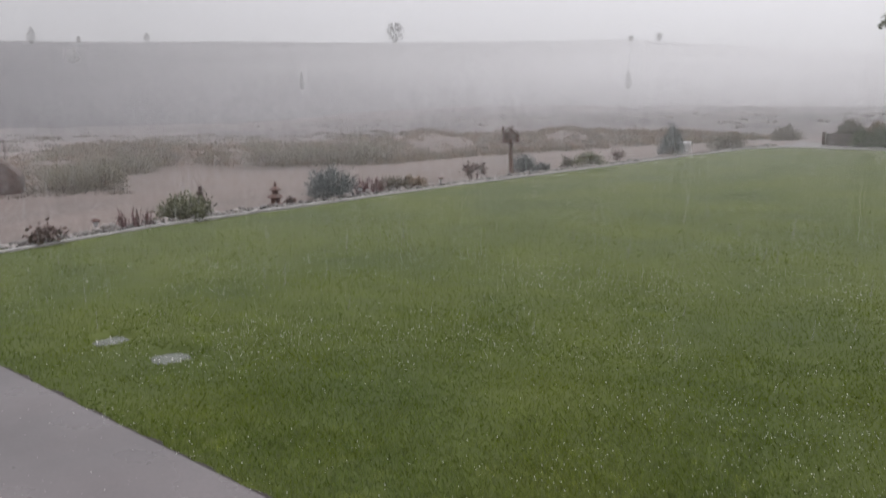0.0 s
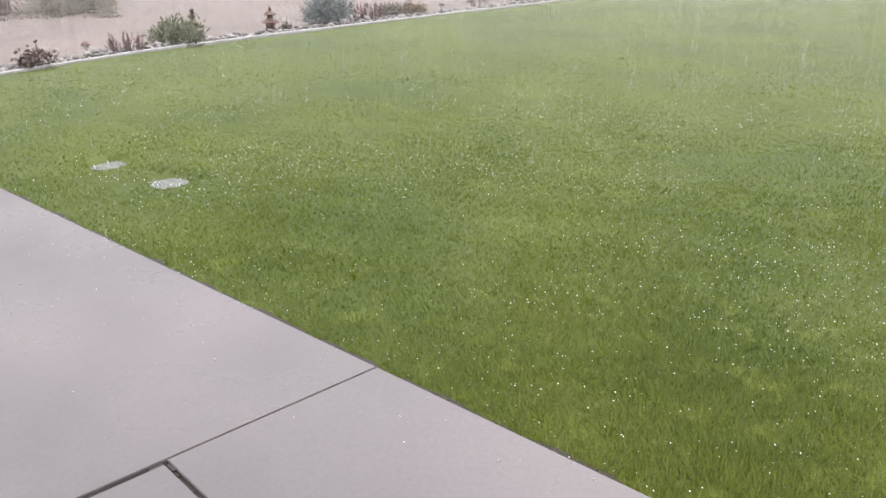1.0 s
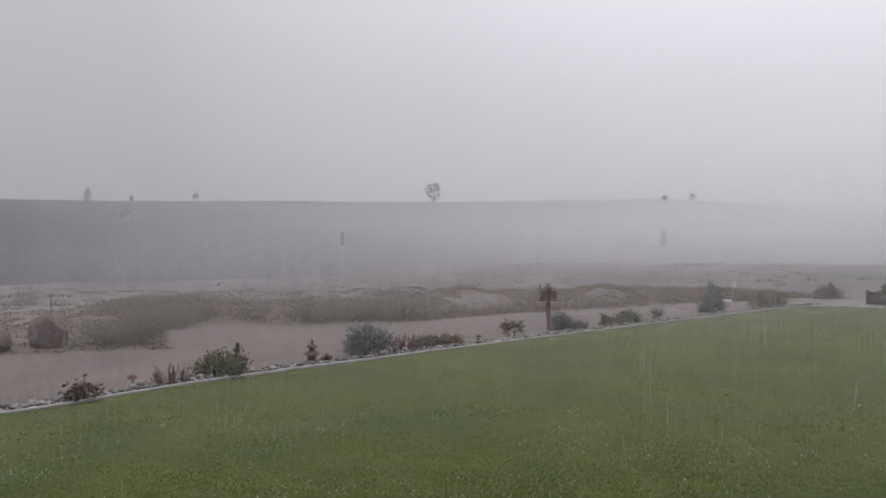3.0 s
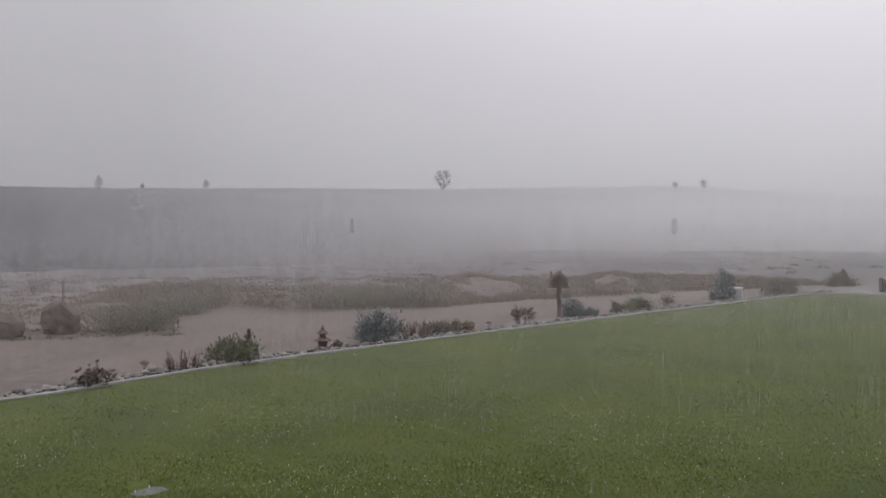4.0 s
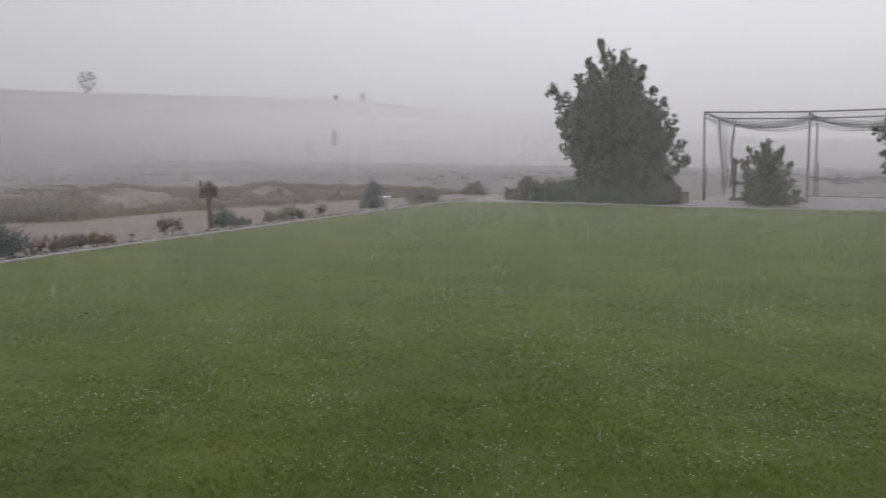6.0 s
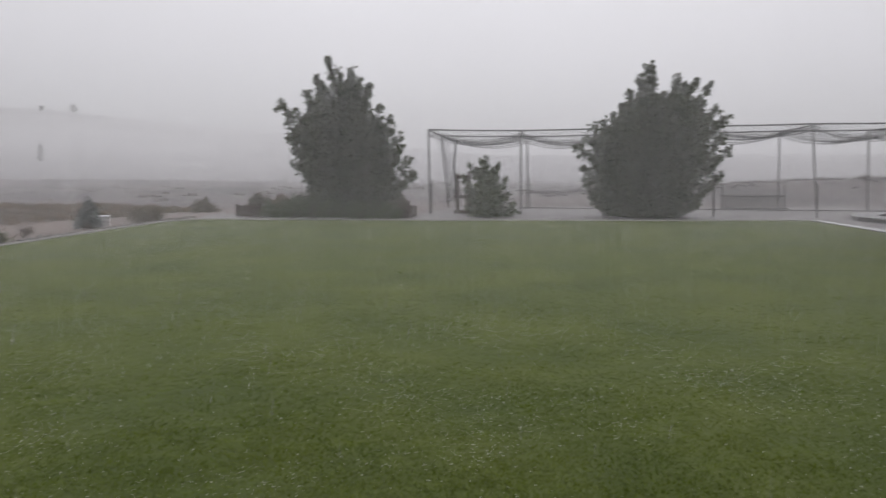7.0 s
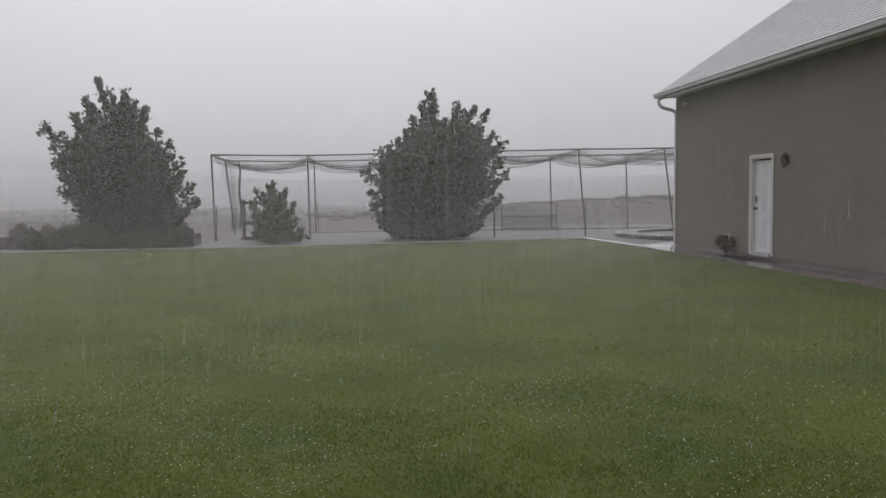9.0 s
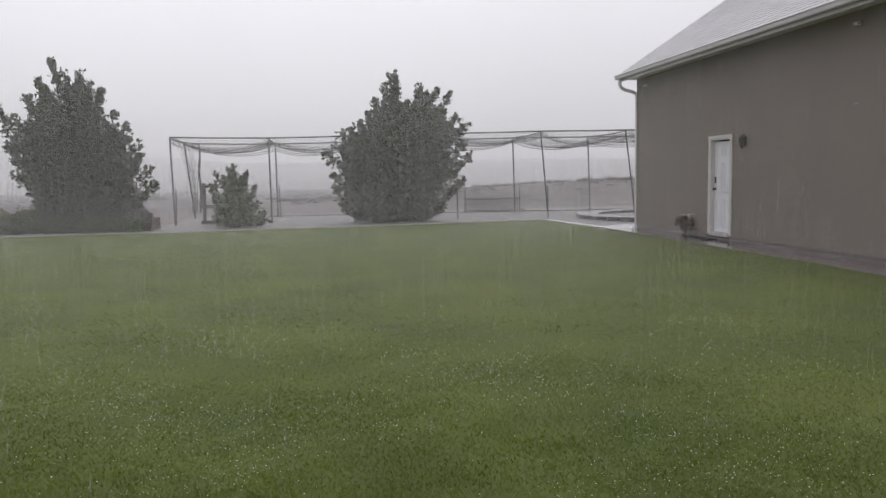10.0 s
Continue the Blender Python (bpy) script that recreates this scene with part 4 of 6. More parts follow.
def shrub(name, at, w, h, mat, n, leaf, seed, label, style="dome", aspect=0.5, twig=None, depth=0.9, category="shrub", group=""):
    """A shrub of many small leaves: dome, cone, spikes or sparse stalks."""
    rng = np.random.default_rng(seed)
    root = thing(name, at, label, category, group)
    r = w / 2
    bm = bmesh.new()
    if style in ("dome", "cone"):
        nb = max(10, n // 45)
        a = rng.uniform(0, 2 * np.pi, nb)
        if style == "dome":
            e = np.arccos(rng.uniform(0.0, 1, nb))
            k = rng.uniform(0.6, 1.0, nb) * (1 + 0.14 * np.sin(a * 3 + seed))
            cl = np.stack([r * k * np.sin(e) * np.cos(a), r * depth * k * np.sin(e) * np.sin(a), h * (0.12 + 0.86 * k * np.cos(e))], 1)
        else:
            z = rng.random(nb) ** 1.3
            k = (1 - z) ** 0.8 * rng.uniform(0.55, 1, nb)
            cl = np.stack([r * k * np.cos(a), r * k * np.sin(a), h * (0.06 + 0.94 * z)], 1)
        idx = rng.integers(0, nb, n)
        C = cl[idx] * rng.uniform(0.75, 1.04, (n, 1)) + rng.normal(0, 0.07 * w, (n, 3))
        C[:, 2] = np.clip(C[:, 2], 0.01, h * 1.05)
        D = C / np.array([r, r, h]) + rng.normal(0, 0.5, (n, 3)) + [0, 0, 0.35]
        for c in cl[:14]:
            tube(bm, [(c[0] * 0.1, c[1] * 0.1, -0.03), (c[0] * 0.5, c[1] * 0.5, c[2] * 0.6), tuple(c)], [0.02 * h + 0.004, 0.012 * h + 0.003, 0.002], 5, False)
    elif style == "spikes":
        m_ = n // 6
        a = rng.uniform(0, 2 * np.pi, m_)
        q = rng.random(m_) ** 0.6
        base = np.stack([r * 0.7 * q * np.cos(a), r * 0.7 * q * np.sin(a), np.zeros(m_)], 1)
        ln = h * rng.uniform(0.4, 1.0, m_)
        d = np.stack([0.35 * q * np.cos(a), 0.35 * q * np.sin(a), np.ones(m_)], 1) + rng.normal(0, 0.12, (m_, 3))
        d /= np.linalg.norm(d, axis=1, keepdims=True)
        idx = rng.integers(0, m_, n)
        t = rng.random((n, 1))
        C = base[idx] + d[idx] * ln[idx][:, None] * t + rng.normal(0, 0.008, (n, 3))
        D = d[idx] + rng.normal(0, 0.15, (n, 3))
        for b_, d_, l_ in list(zip(base, d, ln))[:40]:
            tube(bm, [tuple(b_ - [0, 0, 0.02]), tuple(b_ + d_ * l_)], [0.005, 0.002], 4, False)
    else:  # stalks with tufts at their ends
        m_ = 9
        C, D = [], []
        for k in range(m_):
            x, y = rng.uniform(-r, r), rng.uniform(-r, r) * 0.6
            z = h * rng.uniform(0.55, 1.0)
            tube(bm, [(x * 0.5, y * 0.5, -0.02), (x * 0.8, y * 0.8, z * 0.6), (x, y, z)], [0.008, 0.006, 0.003], 5, False)
            C.append(np.array([x, y, z]) + rng.normal(0, 1, (n // m_, 3)) * [0.055, 0.055, 0.045])
            D.append(rng.normal(0, 1, (n // m_, 3)))
        C, D = np.concatenate(C), np.concatenate(D)
        C[:, 2] = np.maximum(C[:, 2], 0.01)
    vs, fs = leaf_arrays(rng, C, D, leaf, aspect)
    fo = fast_mesh("foliage", vs, fs, mat)
    fo.parent = root
    tagged(part("twig_core", bm, twig or M_DARKB, root), kind="stuff")
    return root


HEART_A = [(0.05, -0.65, 1.0), (0.6, -0.7, 1.2), (1.2, -1.1, 1.5), (1.9, -1.65, 1.7), (2.5, -1.7, 1.15), (3.1, -1.5, 0.85), (3.6, -0.95, 0.6), (4.2, -0.6, 0.35)]
PLUMES_A = [(-0.67, 5.42), (-0.31, 5.05), (0.16, 5.04), (0.45, 4.75), (0.79, 4.53), (-1.18, 4.88), (-1.0, 4.6), (-1.65, 4.29), (-1.3, 4.0), (-2.44, 3.9), (-2.0, 3.6), (-2.36, 3.27), (-2.16, 2.75), (-2.15, 2.4), (-2.16, 1.95), (-1.73, 1.46), (-1.34, 1.06),
            (1.3, 3.75), (1.55, 3.4), (1.55, 3.0), (1.89, 2.8), (2.2, 2.4), (2.13, 1.95), (2.32, 1.5), (2.0, 1.2), (1.73, 0.8), (-0.87, 0.75), (0.0, 4.6), (1.4, 0.5), (-1.0, 0.45), (-1.9, 3.0), (-1.5, 3.55), (-1.25, 4.3), (1.2, 3.25), (1.35, 2.6), (1.75, 2.2)]
HEART_B = [(0.05, -1.15, 0.7), (0.4, -1.5, 1.0), (1.0, -1.85, 1.35), (1.7, -1.85, 1.75), (2.4, -1.8, 1.9), (3.0, -1.4, 1.85), (3.5, -0.9, 1.6), (3.9, -0.6, 1.3)]
PLUMES_B = [(0.0, 5.0), (-0.16, 4.95), (-0.38, 4.6), (0.02, 4.5), (-0.72, 4.15), (-0.96, 3.7), (-1.27, 3.4), (-1.6, 3.2), (-2.0, 3.0), (-2.36, 2.36), (-2.15, 2.65), (-2.2, 1.64), (-2.2, 1.25), (-1.9, 0.7), (-1.5, 0.3), (0.82, 4.55), (1.06, 4.35), (1.5, 4.5), (1.88, 4.35), (1.78, 3.8),
            (2.19, 3.6), (2.4, 3.3), (2.46, 2.7), (2.5, 2.26), (2.36, 1.8), (2.36, 1.44), (1.78, 1.0), (1.54, 0.55), (0.95, 0.25), (-1.2, 0.15), (0.4, 4.1), (1.2, 4.0)]
HEART_C = [(0.05, -0.35, 0.4), (0.4, -0.45, 0.45), (0.9, -0.45, 0.4), (1.3, -0.3, 0.25)]
PLUMES_C = [(0.0, 1.99), (-0.19, 1.86), (-0.59, 1.74), (-0.35, 1.6), (0.4, 1.77), (0.2, 1.6), (0.62, 1.27), (-0.75, 1.3), (0.68, 0.8), (0.96, 0.25), (0.87, 0.45), (-0.68, 0.93), (-0.65, 0.35), (0.5, 0.2)]
build_tree("tree", (-6.98, 26.65, 0), [(z, a * 0.92, b * 0.93) for z, a, b in HEART_A], [(x * 0.93, z * 0.95) for x, z in PLUMES_A], 0.155, M_LEAF, 3, "dark green leafy tree, wind-tossed, branching from the ground", fill=8000)
build_tree("tree", (2.85, 28.35, 0), HEART_B, PLUMES_B, 0.155, M_LEAF, 5, "rounded dense dark green tree at the lawn's edge", fill=11000)
build_tree("young_tree", (-2.45, 27.05, 0), HEART_C, PLUMES_C, 0.13, M_LEAF2, 8, "small young broad-leaved tree at the lawn's edge", fill=700, per=30)


# ---- batting cage ----
def build_cage():
    root = thing("batting_cage", (-4.7, 29, 0), "long batting cage of dark steel pipe with sagging black netting", "batting cage")
    xs = [0, 3.24, 6.48, 9.72, 12.95, 16.2, 19.4]
    H, DY = 3.0, 4.9
    front = [0, 3.24, 6.48, 9.72, 12.8, 15.97, 19.2]
    lean = [0.07, 0.04, 0.0, 0.03, 0.27, 0.41, 0.3]
    for k, x in enumerate(xs):
        for y in (0, DY):
            bm = bmesh.new()
            x = front[k] if y == 0 else xs[k] - (0.27 if k == 0 else 0)
            top = (x, y, H)
            foot = (x + (lean[k] if y == 0 else (0.32 if k == 0 else 0.02 + lean[k] * 0.2)), y, -0.06)
            tube(bm, [foot, tuple((a + b) / 2 for a, b in zip(foot, top)), top], 0.03, 8)
            part("post", bm, M_PIPE, root)
    for y in (0, DY):
        bm = bmesh.new()
        tube(bm, [(x, y, H - 0.012 * math.sin(i * math.pi / 4) ** 2) for i, x in enumerate(np.linspace(0, 19.4, 25))], 0.027, 8)
        part("top_rail", bm, M_PIPE, root)
    for x in xs:
        bm = bmesh.new()
        tube(bm, [(x, 0, H), (x, DY / 2, H - 0.04), (x, DY, H)], 0.024, 8)
        part("cross_pipe", bm, M_PIPE, root)
    # ground rail at the front
    bm = bmesh.new()
    tube(bm, [(2.9, DY + 0.02, 0.04), (11, DY + 0.05, 0.05), (19.4, DY, 0.04)], 0.02, 6)
    part("base_rail", bm, M_PIPE, root)

    def strand(bm_list, pts, w):
        pts = np.array(pts)
        d = np.gradient(pts, axis=0)
        side = np.cross(d, [0.3, 1.0, 0.2])
        side /= np.linalg.norm(side, axis=1, keepdims=True) + 1e-9
        other = np.cross(d, side)
        other /= np.linalg.norm(other, axis=1, keepdims=True) + 1e-9
        for q in (side, other):
            a, b = pts + q * w, pts - q * w
            n0 = sum(len(v) for v, _ in bm_list)
            vs = np.stack([a, b], 1).reshape(-1, 3)
            i = np.arange(len(pts) - 1)[:, None] * 2 + n0
            bm_list.append((vs, i + [0, 1, 3, 2]))

    def net_from(rows, w, name, label=""):
        acc = []
        for r_ in rows:
            strand(acc, r_, w)
        ob = fast_mesh(name, np.concatenate([v for v, _ in acc]), np.concatenate([f for _, f in acc]), M_NET)
        ob.parent = root
        return tagged(ob, label)

    def sag(x, y):
        """The roof net's height: slung between cross pipes and top rails."""
        k = np.interp(x, xs, np.arange(len(xs)))
        f = k - np.floor(k)
        depth = 0.34 + 0.12 * np.sin(np.floor(k) * 1.9 + 0.5)
        return H - 0.05 - depth * (4 * f * (1 - f)) ** 0.8 * (0.75 + 0.25 * np.sin(np.pi * np.clip(y / DY, 0, 1)))

    rows = []
    X = np.linspace(0, 19.4, 130)
    for y in np.linspace(0.02, DY - 0.02, 30):
        rows.append(np.stack([X, np.full_like(X, y), sag(X, y) + 0.01 * np.sin(X * 9 + y * 7)], 1))
    for x in np.linspace(0, 19.4, 120):
        Y = np.linspace(0.02, DY - 0.02, 14)
        rows.append(np.stack([np.full_like(Y, x), Y, sag(x, Y)], 1))
    net_from(rows, 0.003, "roof_net", "black roof netting slung between the pipes")
    # side nets drawn up in swags
    for y in (0.0, DY):
        rows = []
        for j in range(9):
            f = j / 8
            z = (H - 0.03) * (1 - f) + (sag(X, y) - 0.12 - 0.05 * np.sin(X * 0.9 + y)) * f
            rows.append(np.stack([X, np.full_like(X, y + 0.03 * np.sin(j)), np.minimum(z, H)], 1))
        for x in np.linspace(0, 19.4, 150):
            Z = np.linspace(H - 0.03, float(sag(x, y)) - 0.12 - 0.05 * math.sin(x * 0.9 + y), 5)
            rows.append(np.stack([np.full(5, x), np.full(5, y), Z], 1))
        net_from(rows, 0.0026, "side_net", "side netting drawn up in swags")
        acc = [np.stack([X, np.full_like(X, y), sag(X, y) - 0.1], 1), np.stack([X, np.full_like(X, y + 0.05), sag(X, y) - 0.14 - 0.05 * np.sin(X * 0.9 + y)], 1)]
        net_from(acc, 0.009, "net_rope", "dark hem rope hanging in swags")
    # gathered end net and rolled bundle
    rows = []
    for k in range(26):
        y = 0.05 + k * 0.19
        Z = np.linspace(H - 0.04, 0.25, 12)
        pinch = np.sin(np.pi * (H - Z) / H) * 0.3
        rows.append(np.stack([0.05 + 0.1 * np.sin(k * 1.3) + pinch * 0.4, y + (DY - 0.5 - y) * np.clip((H - Z) / H * 1.25, 0, 1) ** 0.7, Z], 1))
    net_from(rows, 0.003, "end_net", "end netting pulled towards the back post")
    bm = bmesh.new()
    pts = [(0.32 + 0.03 * math.sin(i * 1.1), DY - 0.3 + 0.02 * math.cos(i), 2.95 - i * 0.27) for i in range(11)]
    tube(bm, pts, [0.02, 0.035, 0.04, 0.05, 0.04, 0.05, 0.055, 0.05, 0.055, 0.05, 0.03], 8)
    part("rolled_net", bm, M_NET, root, "rolled black net hanging from the frame")
    # the ground falls a little along the cage: posts grow taller to the east
    for ob in root.children:
        for v in ob.data.vertices:
            v.co.z *= float(np.interp(v.co.x, [0, 3.24, 6.5, 12.8, 19.4], [0.985, 0.972, 0.995, 1.033, 1.05]))
    return root


build_cage()


def stake(at, h, lean=0.0):
    root = thing("fence_stake", at, "thin dark steel stake driven in beside a cage post", "stake", "stakes by the cage")
    bm = bmesh.new()
    box(bm, -0.02, 0.02, -0.003, 0.003, -0.1, h)
    box(bm, -0.003, 0.003, 0.0032, 0.03, -0.1, h)
    bmesh.ops.transform(bm, matrix=pose(0, 0, 0, 0, lean, 0), verts=bm.verts[:])
    part("stake_body", bm, M_PIPE, root)


stake((-4.58, 28.94, 0), 1.22, 1)
stake((-1.32, 33.85, 0), 1.25, -2)
stake((8.34, 28.94, 0), 1.15, 0)


def build_timber_frame():
    root = thing("timber_frame", (-3.5, 29.5, 0), "upright frame of dark wet timber posts and rails beside the cage", "timber frame")
    for x, h in ((-0.22, 1.42), (0.18, 1.5)):
        bm = bmesh.new()
        box(bm, x - 0.055, x + 0.055, -0.055, 0.055, -0.1, h, 0.008)
        part("post", bm, M_WOOD2, root)
    for z in (0.06, 0.6, 1.3):
        bm = bmesh.new()
        box(bm, -0.34, 0.3, -0.1, -0.057, z - 0.06, z + 0.06, 0.006)
        part("rail", bm, M_WOOD2, root)


build_timber_frame()


# ---- falling rain: fine streaks, joined into gusts farther off ----
def rain(name, n, r0, r1, az0, az1, z1, width, length, mat, seed, label, wide=0.0):
    rng = np.random.default_rng(seed)
    r = np.sqrt(rng.uniform(r0 * r0, r1 * r1, n))
    az = np.radians(rng.uniform(az0, az1, n))
    x, y = -r * np.sin(az), r * np.cos(az)
    g = np.maximum(ground_z(x, y), -0.02)
    z = g + rng.uniform(0, 1, n) * z1
    c = np.stack([x, y, z], 1)
    L = length * rng.uniform(0.5, 1.3, n)[:, None]
    W = width * rng.uniform(0.6, 1.4, n)[:, None]
    d = np.stack([rng.normal(-0.08, 0.05, n), rng.normal(0, 0.05, n), -np.ones(n)], 1)
    a = rng.uniform(0, np.pi, n)
    s = np.stack([np.cos(a), np.sin(a), np.zeros(n)], 1)
    top, bot = c - d * L * 0.5, c + d * L * 0.5
    bot[:, 2] = np.maximum(bot[:, 2], g + 0.02)
    top[:, 2] = np.maximum(top[:, 2], bot[:, 2] + 0.02)
    vs = np.stack([top, bot - s * W * 0.5, bot + s * W * 0.5], 1).reshape(-1, 3)
    fs = np.arange(n * 3).reshape(n, 3)
    tagged(fast_mesh(name, vs, fs, mat), label, "rain", kind="stuff")


rain("rain_streaks", 1300, 3.5, 12, -40, 84, 1.5, 0.007, 0.15, M_RAIN_NEAR, 11, "slanting pale streaks of rain and hail over the lawn")
rain("rain_streaks", 170, 11, 19, -40, -23, 3.4, 0.007, 0.26, M_RAIN_NEAR, 12, "thin falling rain before the stucco wall")
rain("rain_streaks", 600, 11, 27, -22, 84, 1.6, 0.007, 0.26, M_RAIN_NEAR, 13, "thin falling rain over the far lawn and border")


def downpour(name, n, r0, r1, az0, az1, low, rise, width, length, seed, label, soft=0.1, fade=None):
    """The body of the rain: hair-thin falling streaks, evenly thick from r0 to r1 metres out, which together veil what lies behind."""
    rng = np.random.default_rng(seed)
    rr = np.linspace(r0, r1, 400)
    pdf = np.cumsum((low + rise * rr) * rr)
    r = np.interp(rng.random(n) * pdf[-1], pdf, rr)
    azd = rng.uniform(az0, az1, n)
    az = np.radians(azd)
    x, y = -r * np.sin(az), r * np.cos(az)
    g = np.maximum(ground_z(x, y), 0.0) + 0.03
    up = rng.random(n)
    z = up * (low + rise * r)
    keep = (z > g) & (rng.random(n) < (1 - smooth(0.72, 1, up)) * smooth(az0, az0 + soft, azd) * (1 - smooth(az1 - (fade or soft), az1, azd))) & ~((x > 7.4) & (y < 22))
    c, g = np.stack([x, y, z], 1)[keep], g[keep]
    k = len(c)
    L = (length * rng.uniform(0.5, 1.5, k))[:, None]
    d = np.stack([rng.normal(0, 0.01, k), rng.normal(0, 0.01, k), -np.ones(k)], 1)
    a = rng.uniform(0, np.pi, k)
    s = np.stack([np.cos(a), np.sin(a), np.zeros(k)], 1) * (width * rng.uniform(0.5, 1.5, k))[:, None] * 0.5
    top, bot = c - d * L * 0.5, c + d * L * 0.5
    bot[:, 2] = np.maximum(bot[:, 2], g)
    top[:, 2] = np.maximum(top[:, 2], bot[:, 2] + 0.05)
    vs = np.stack([top, bot - s, bot + s], 1).reshape(-1, 3)
    tagged(fast_mesh(name, vs, np.arange(k * 3).reshape(k, 3), M_RAIN), label, "rain", kind="stuff")


downpour("downpour", 700000, 6.5, 28, -43, 88, 2.0, 0.26, 0.000066, 2.2, 15, "fine driven rain falling thick over the lawn")
downpour("downpour", 420000, 14, 27, -32, 96, 2.0, 0.32, 0.0001, 2.2, 18, "driven rain hanging grey before the trees", 8)
downpour("downpour", 200000, 6, 16, 5, 140, 2.0, 0.1, 0.000016, 2.0, 17, "fine driven rain falling thick over the stone border", 50)
downpour("downpour", 450000, 28, 110, -24, 96, 0.8, 0.1, 0.00037, 6.0, 16, "grey veil of heavy rain over the flat", 8, 36)
downpour("downpour", 260000, 60, 125, -30, 58, 0.8, 0.1, 0.0008, 8.0, 19, "thick grey veil of rain beyond the cage", 26)


# ---- stone border along the kerb ----
def build_border():
    rng = np.random.default_rng(21)
    root = thing("stone_border", (-10, 5, 0), "strip of grey and pale river stones behind the kerb", "stone border", kind="structure")
    protos = []
    for k in range(6):
        bm = bmesh.new()
        bmesh.ops.create_icosphere(bm, subdivisions=1, radius=0.5)
        sx, sy, sz = rng.uniform(0.8, 1.25), rng.uniform(0.6, 0.95), rng.uniform(0.45, 0.7)
        for v in bm.verts:
            j = 1 + 0.16 * math.sin(v.co.x * 7 + k) * math.cos(v.co.y * 6 + 2 * k) + rng.uniform(-0.07, 0.07)
            v.co = Vector((v.co.x * sx * j, v.co.y * sy * j, v.co.z * sz * j))
        me = bpy.data.meshes.new("stone")
        bm.to_mesh(me)
        bm.free()
        me.materials.append(M_STONE)
        me.polygons.foreach_set("use_smooth", [True] * len(me.polygons))
        protos.append(me)
    vs, fs = [], []
    count = 0
    for i in range(1700):
        y = rng.uniform(2.0, 25.5) if i > 650 else rng.uniform(2.4, 13.0)
        off = 0.07 + 0.5 * rng.random() ** 1.5
        s = rng.uniform(0.045, 0.1) * (1.5 if rng.random() < 0.1 else 1)
        x = float(kerb_x(y)) - off
        gz = float(ground_z(np.array([x]), np.array([y]))[0])
        m = Matrix.Translation((x, y, max(gz, -0.06) + s * 0.3 + 0.05 * rng.random() * (off < 0.3))) @ pose(0, 0, 0, rng.uniform(-20, 20), rng.uniform(-20, 20), rng.uniform(0, 360)) @ Matrix.Diagonal((s, s, s, 1))
        me = protos[int(rng.integers(6))]
        if y < 13.2 and count < 290:
            ob = new("stone", me)
            ob.parent = root
            ob.matrix_parent_inverse = root.matrix_world.inverted()
            ob.matrix_world = m
            count += 1
        else:
            n0 = len(vs)
            vs += [tuple(m @ v.co) for v in me.vertices]
            fs += [tuple(n0 + k for k in p.vertices) for p in me.polygons]
    ob = fast_mesh("stone_heap", np.array(vs) - np.array([-10, 5, 0]), fs, M_STONE2)
    ob.parent = root
    tagged(ob, "heaped river stones along the kerb", kind="stuff")


build_border()


def g_at(x, y):
    return float(ground_z(np.array([x]), np.array([y]))[0])


def on(x, y):
    return (x, y, g_at(x, y))


shrub("low_leafy_plant", on(-9.52, 2.88), 0.44, 0.19, M_DARKB, 260, 0.06, 31, "small dark-leaved plant behind the kerb", "stalks", 0.7)
shrub("red_grass_clump", on(-10.0, 4.1), 0.62, 0.3, M_RED, 260, 0.1, 32, "clump of dull red upright stems", "spikes", 0.12)
shrub("green_bush", on(-10.25, 4.9), 0.82, 0.38, M_GREEN, 2600, 0.055, 33, "rounded fresh green bush with a dark tip", "dome", 0.4)
shrub("dark_shrub_tip", on(-10.3, 5.15), 0.22, 0.41, M_DARKB, 260, 0.05, 34, "dark brown seed heads in the green bush", "cone", 0.5)
shrub("low_russet_mound", on(-10.55, 6.72), 0.34, 0.14, M_DARKB, 300, 0.05, 35, "low russet mound beside the lantern", "dome", 0.5)
shrub("blue_juniper", on(-10.85, 7.66), 0.86, 0.53, M_BLUE, 4200, 0.055, 36, "dense blue-grey juniper bush", "dome", 0.3)
shrub("red_grass_clump", on(-10.85, 8.45), 0.6, 0.33, M_RED, 420, 0.11, 37, "clump of dark red spiky leaves", "spikes", 0.12)
shrub("brown_mound_shrub", on(-11.05, 9.2), 0.62, 0.23, M_OLIVE, 1500, 0.05, 38, "low olive-brown mounded shrub", "dome", 0.4)
shrub("brown_mound_shrub", on(-11.1, 9.75), 0.5, 0.22, M_DRY, 1000, 0.05, 39, "low tan mounded shrub", "dome", 0.4)
shrub("flower_stalks", on(-11.15, 11.25), 0.36, 0.3, M_DARKB, 330, 0.055, 40, "thin stalks with dark seed heads", "stalks", 0.7)
shrub("blue_juniper", on(-11.75, 13.4), 0.7, 0.36, M_BLUE, 2200, 0.055, 41, "ragged blue-grey juniper beside the bird house post", "dome", 0.3)
shrub("blue_juniper", on(-11.7, 13.95), 0.45, 0.20, M_BLUE, 700, 0.06, 42, "low spreading blue-grey juniper", "spikes", 0.2)
shrub("grey_shrub", on(-11.85, 15.0), 0.45, 0.27, M_OLIVE, 800, 0.05, 43, "grey-brown clipped shrub behind the kerb", "dome", 0.5)
shrub("olive_shrub", on(-11.75, 15.7), 0.82, 0.30, M_GREEN, 1600, 0.055, 44, "low olive-green mounded shrub", "dome", 0.4)
shrub("flower_stalks", on(-11.95, 17.1), 0.34, 0.22, M_DARKB, 220, 0.05, 45, "thin stalks with dark seed heads", "stalks", 0.7)
shrub("small_conifer", on(-12.45, 20.45), 0.85, 0.8, M_BLUE, 2600, 0.075, 46, "small dark blue-green conifer behind the kerb", "cone", 0.3, category="conifer")
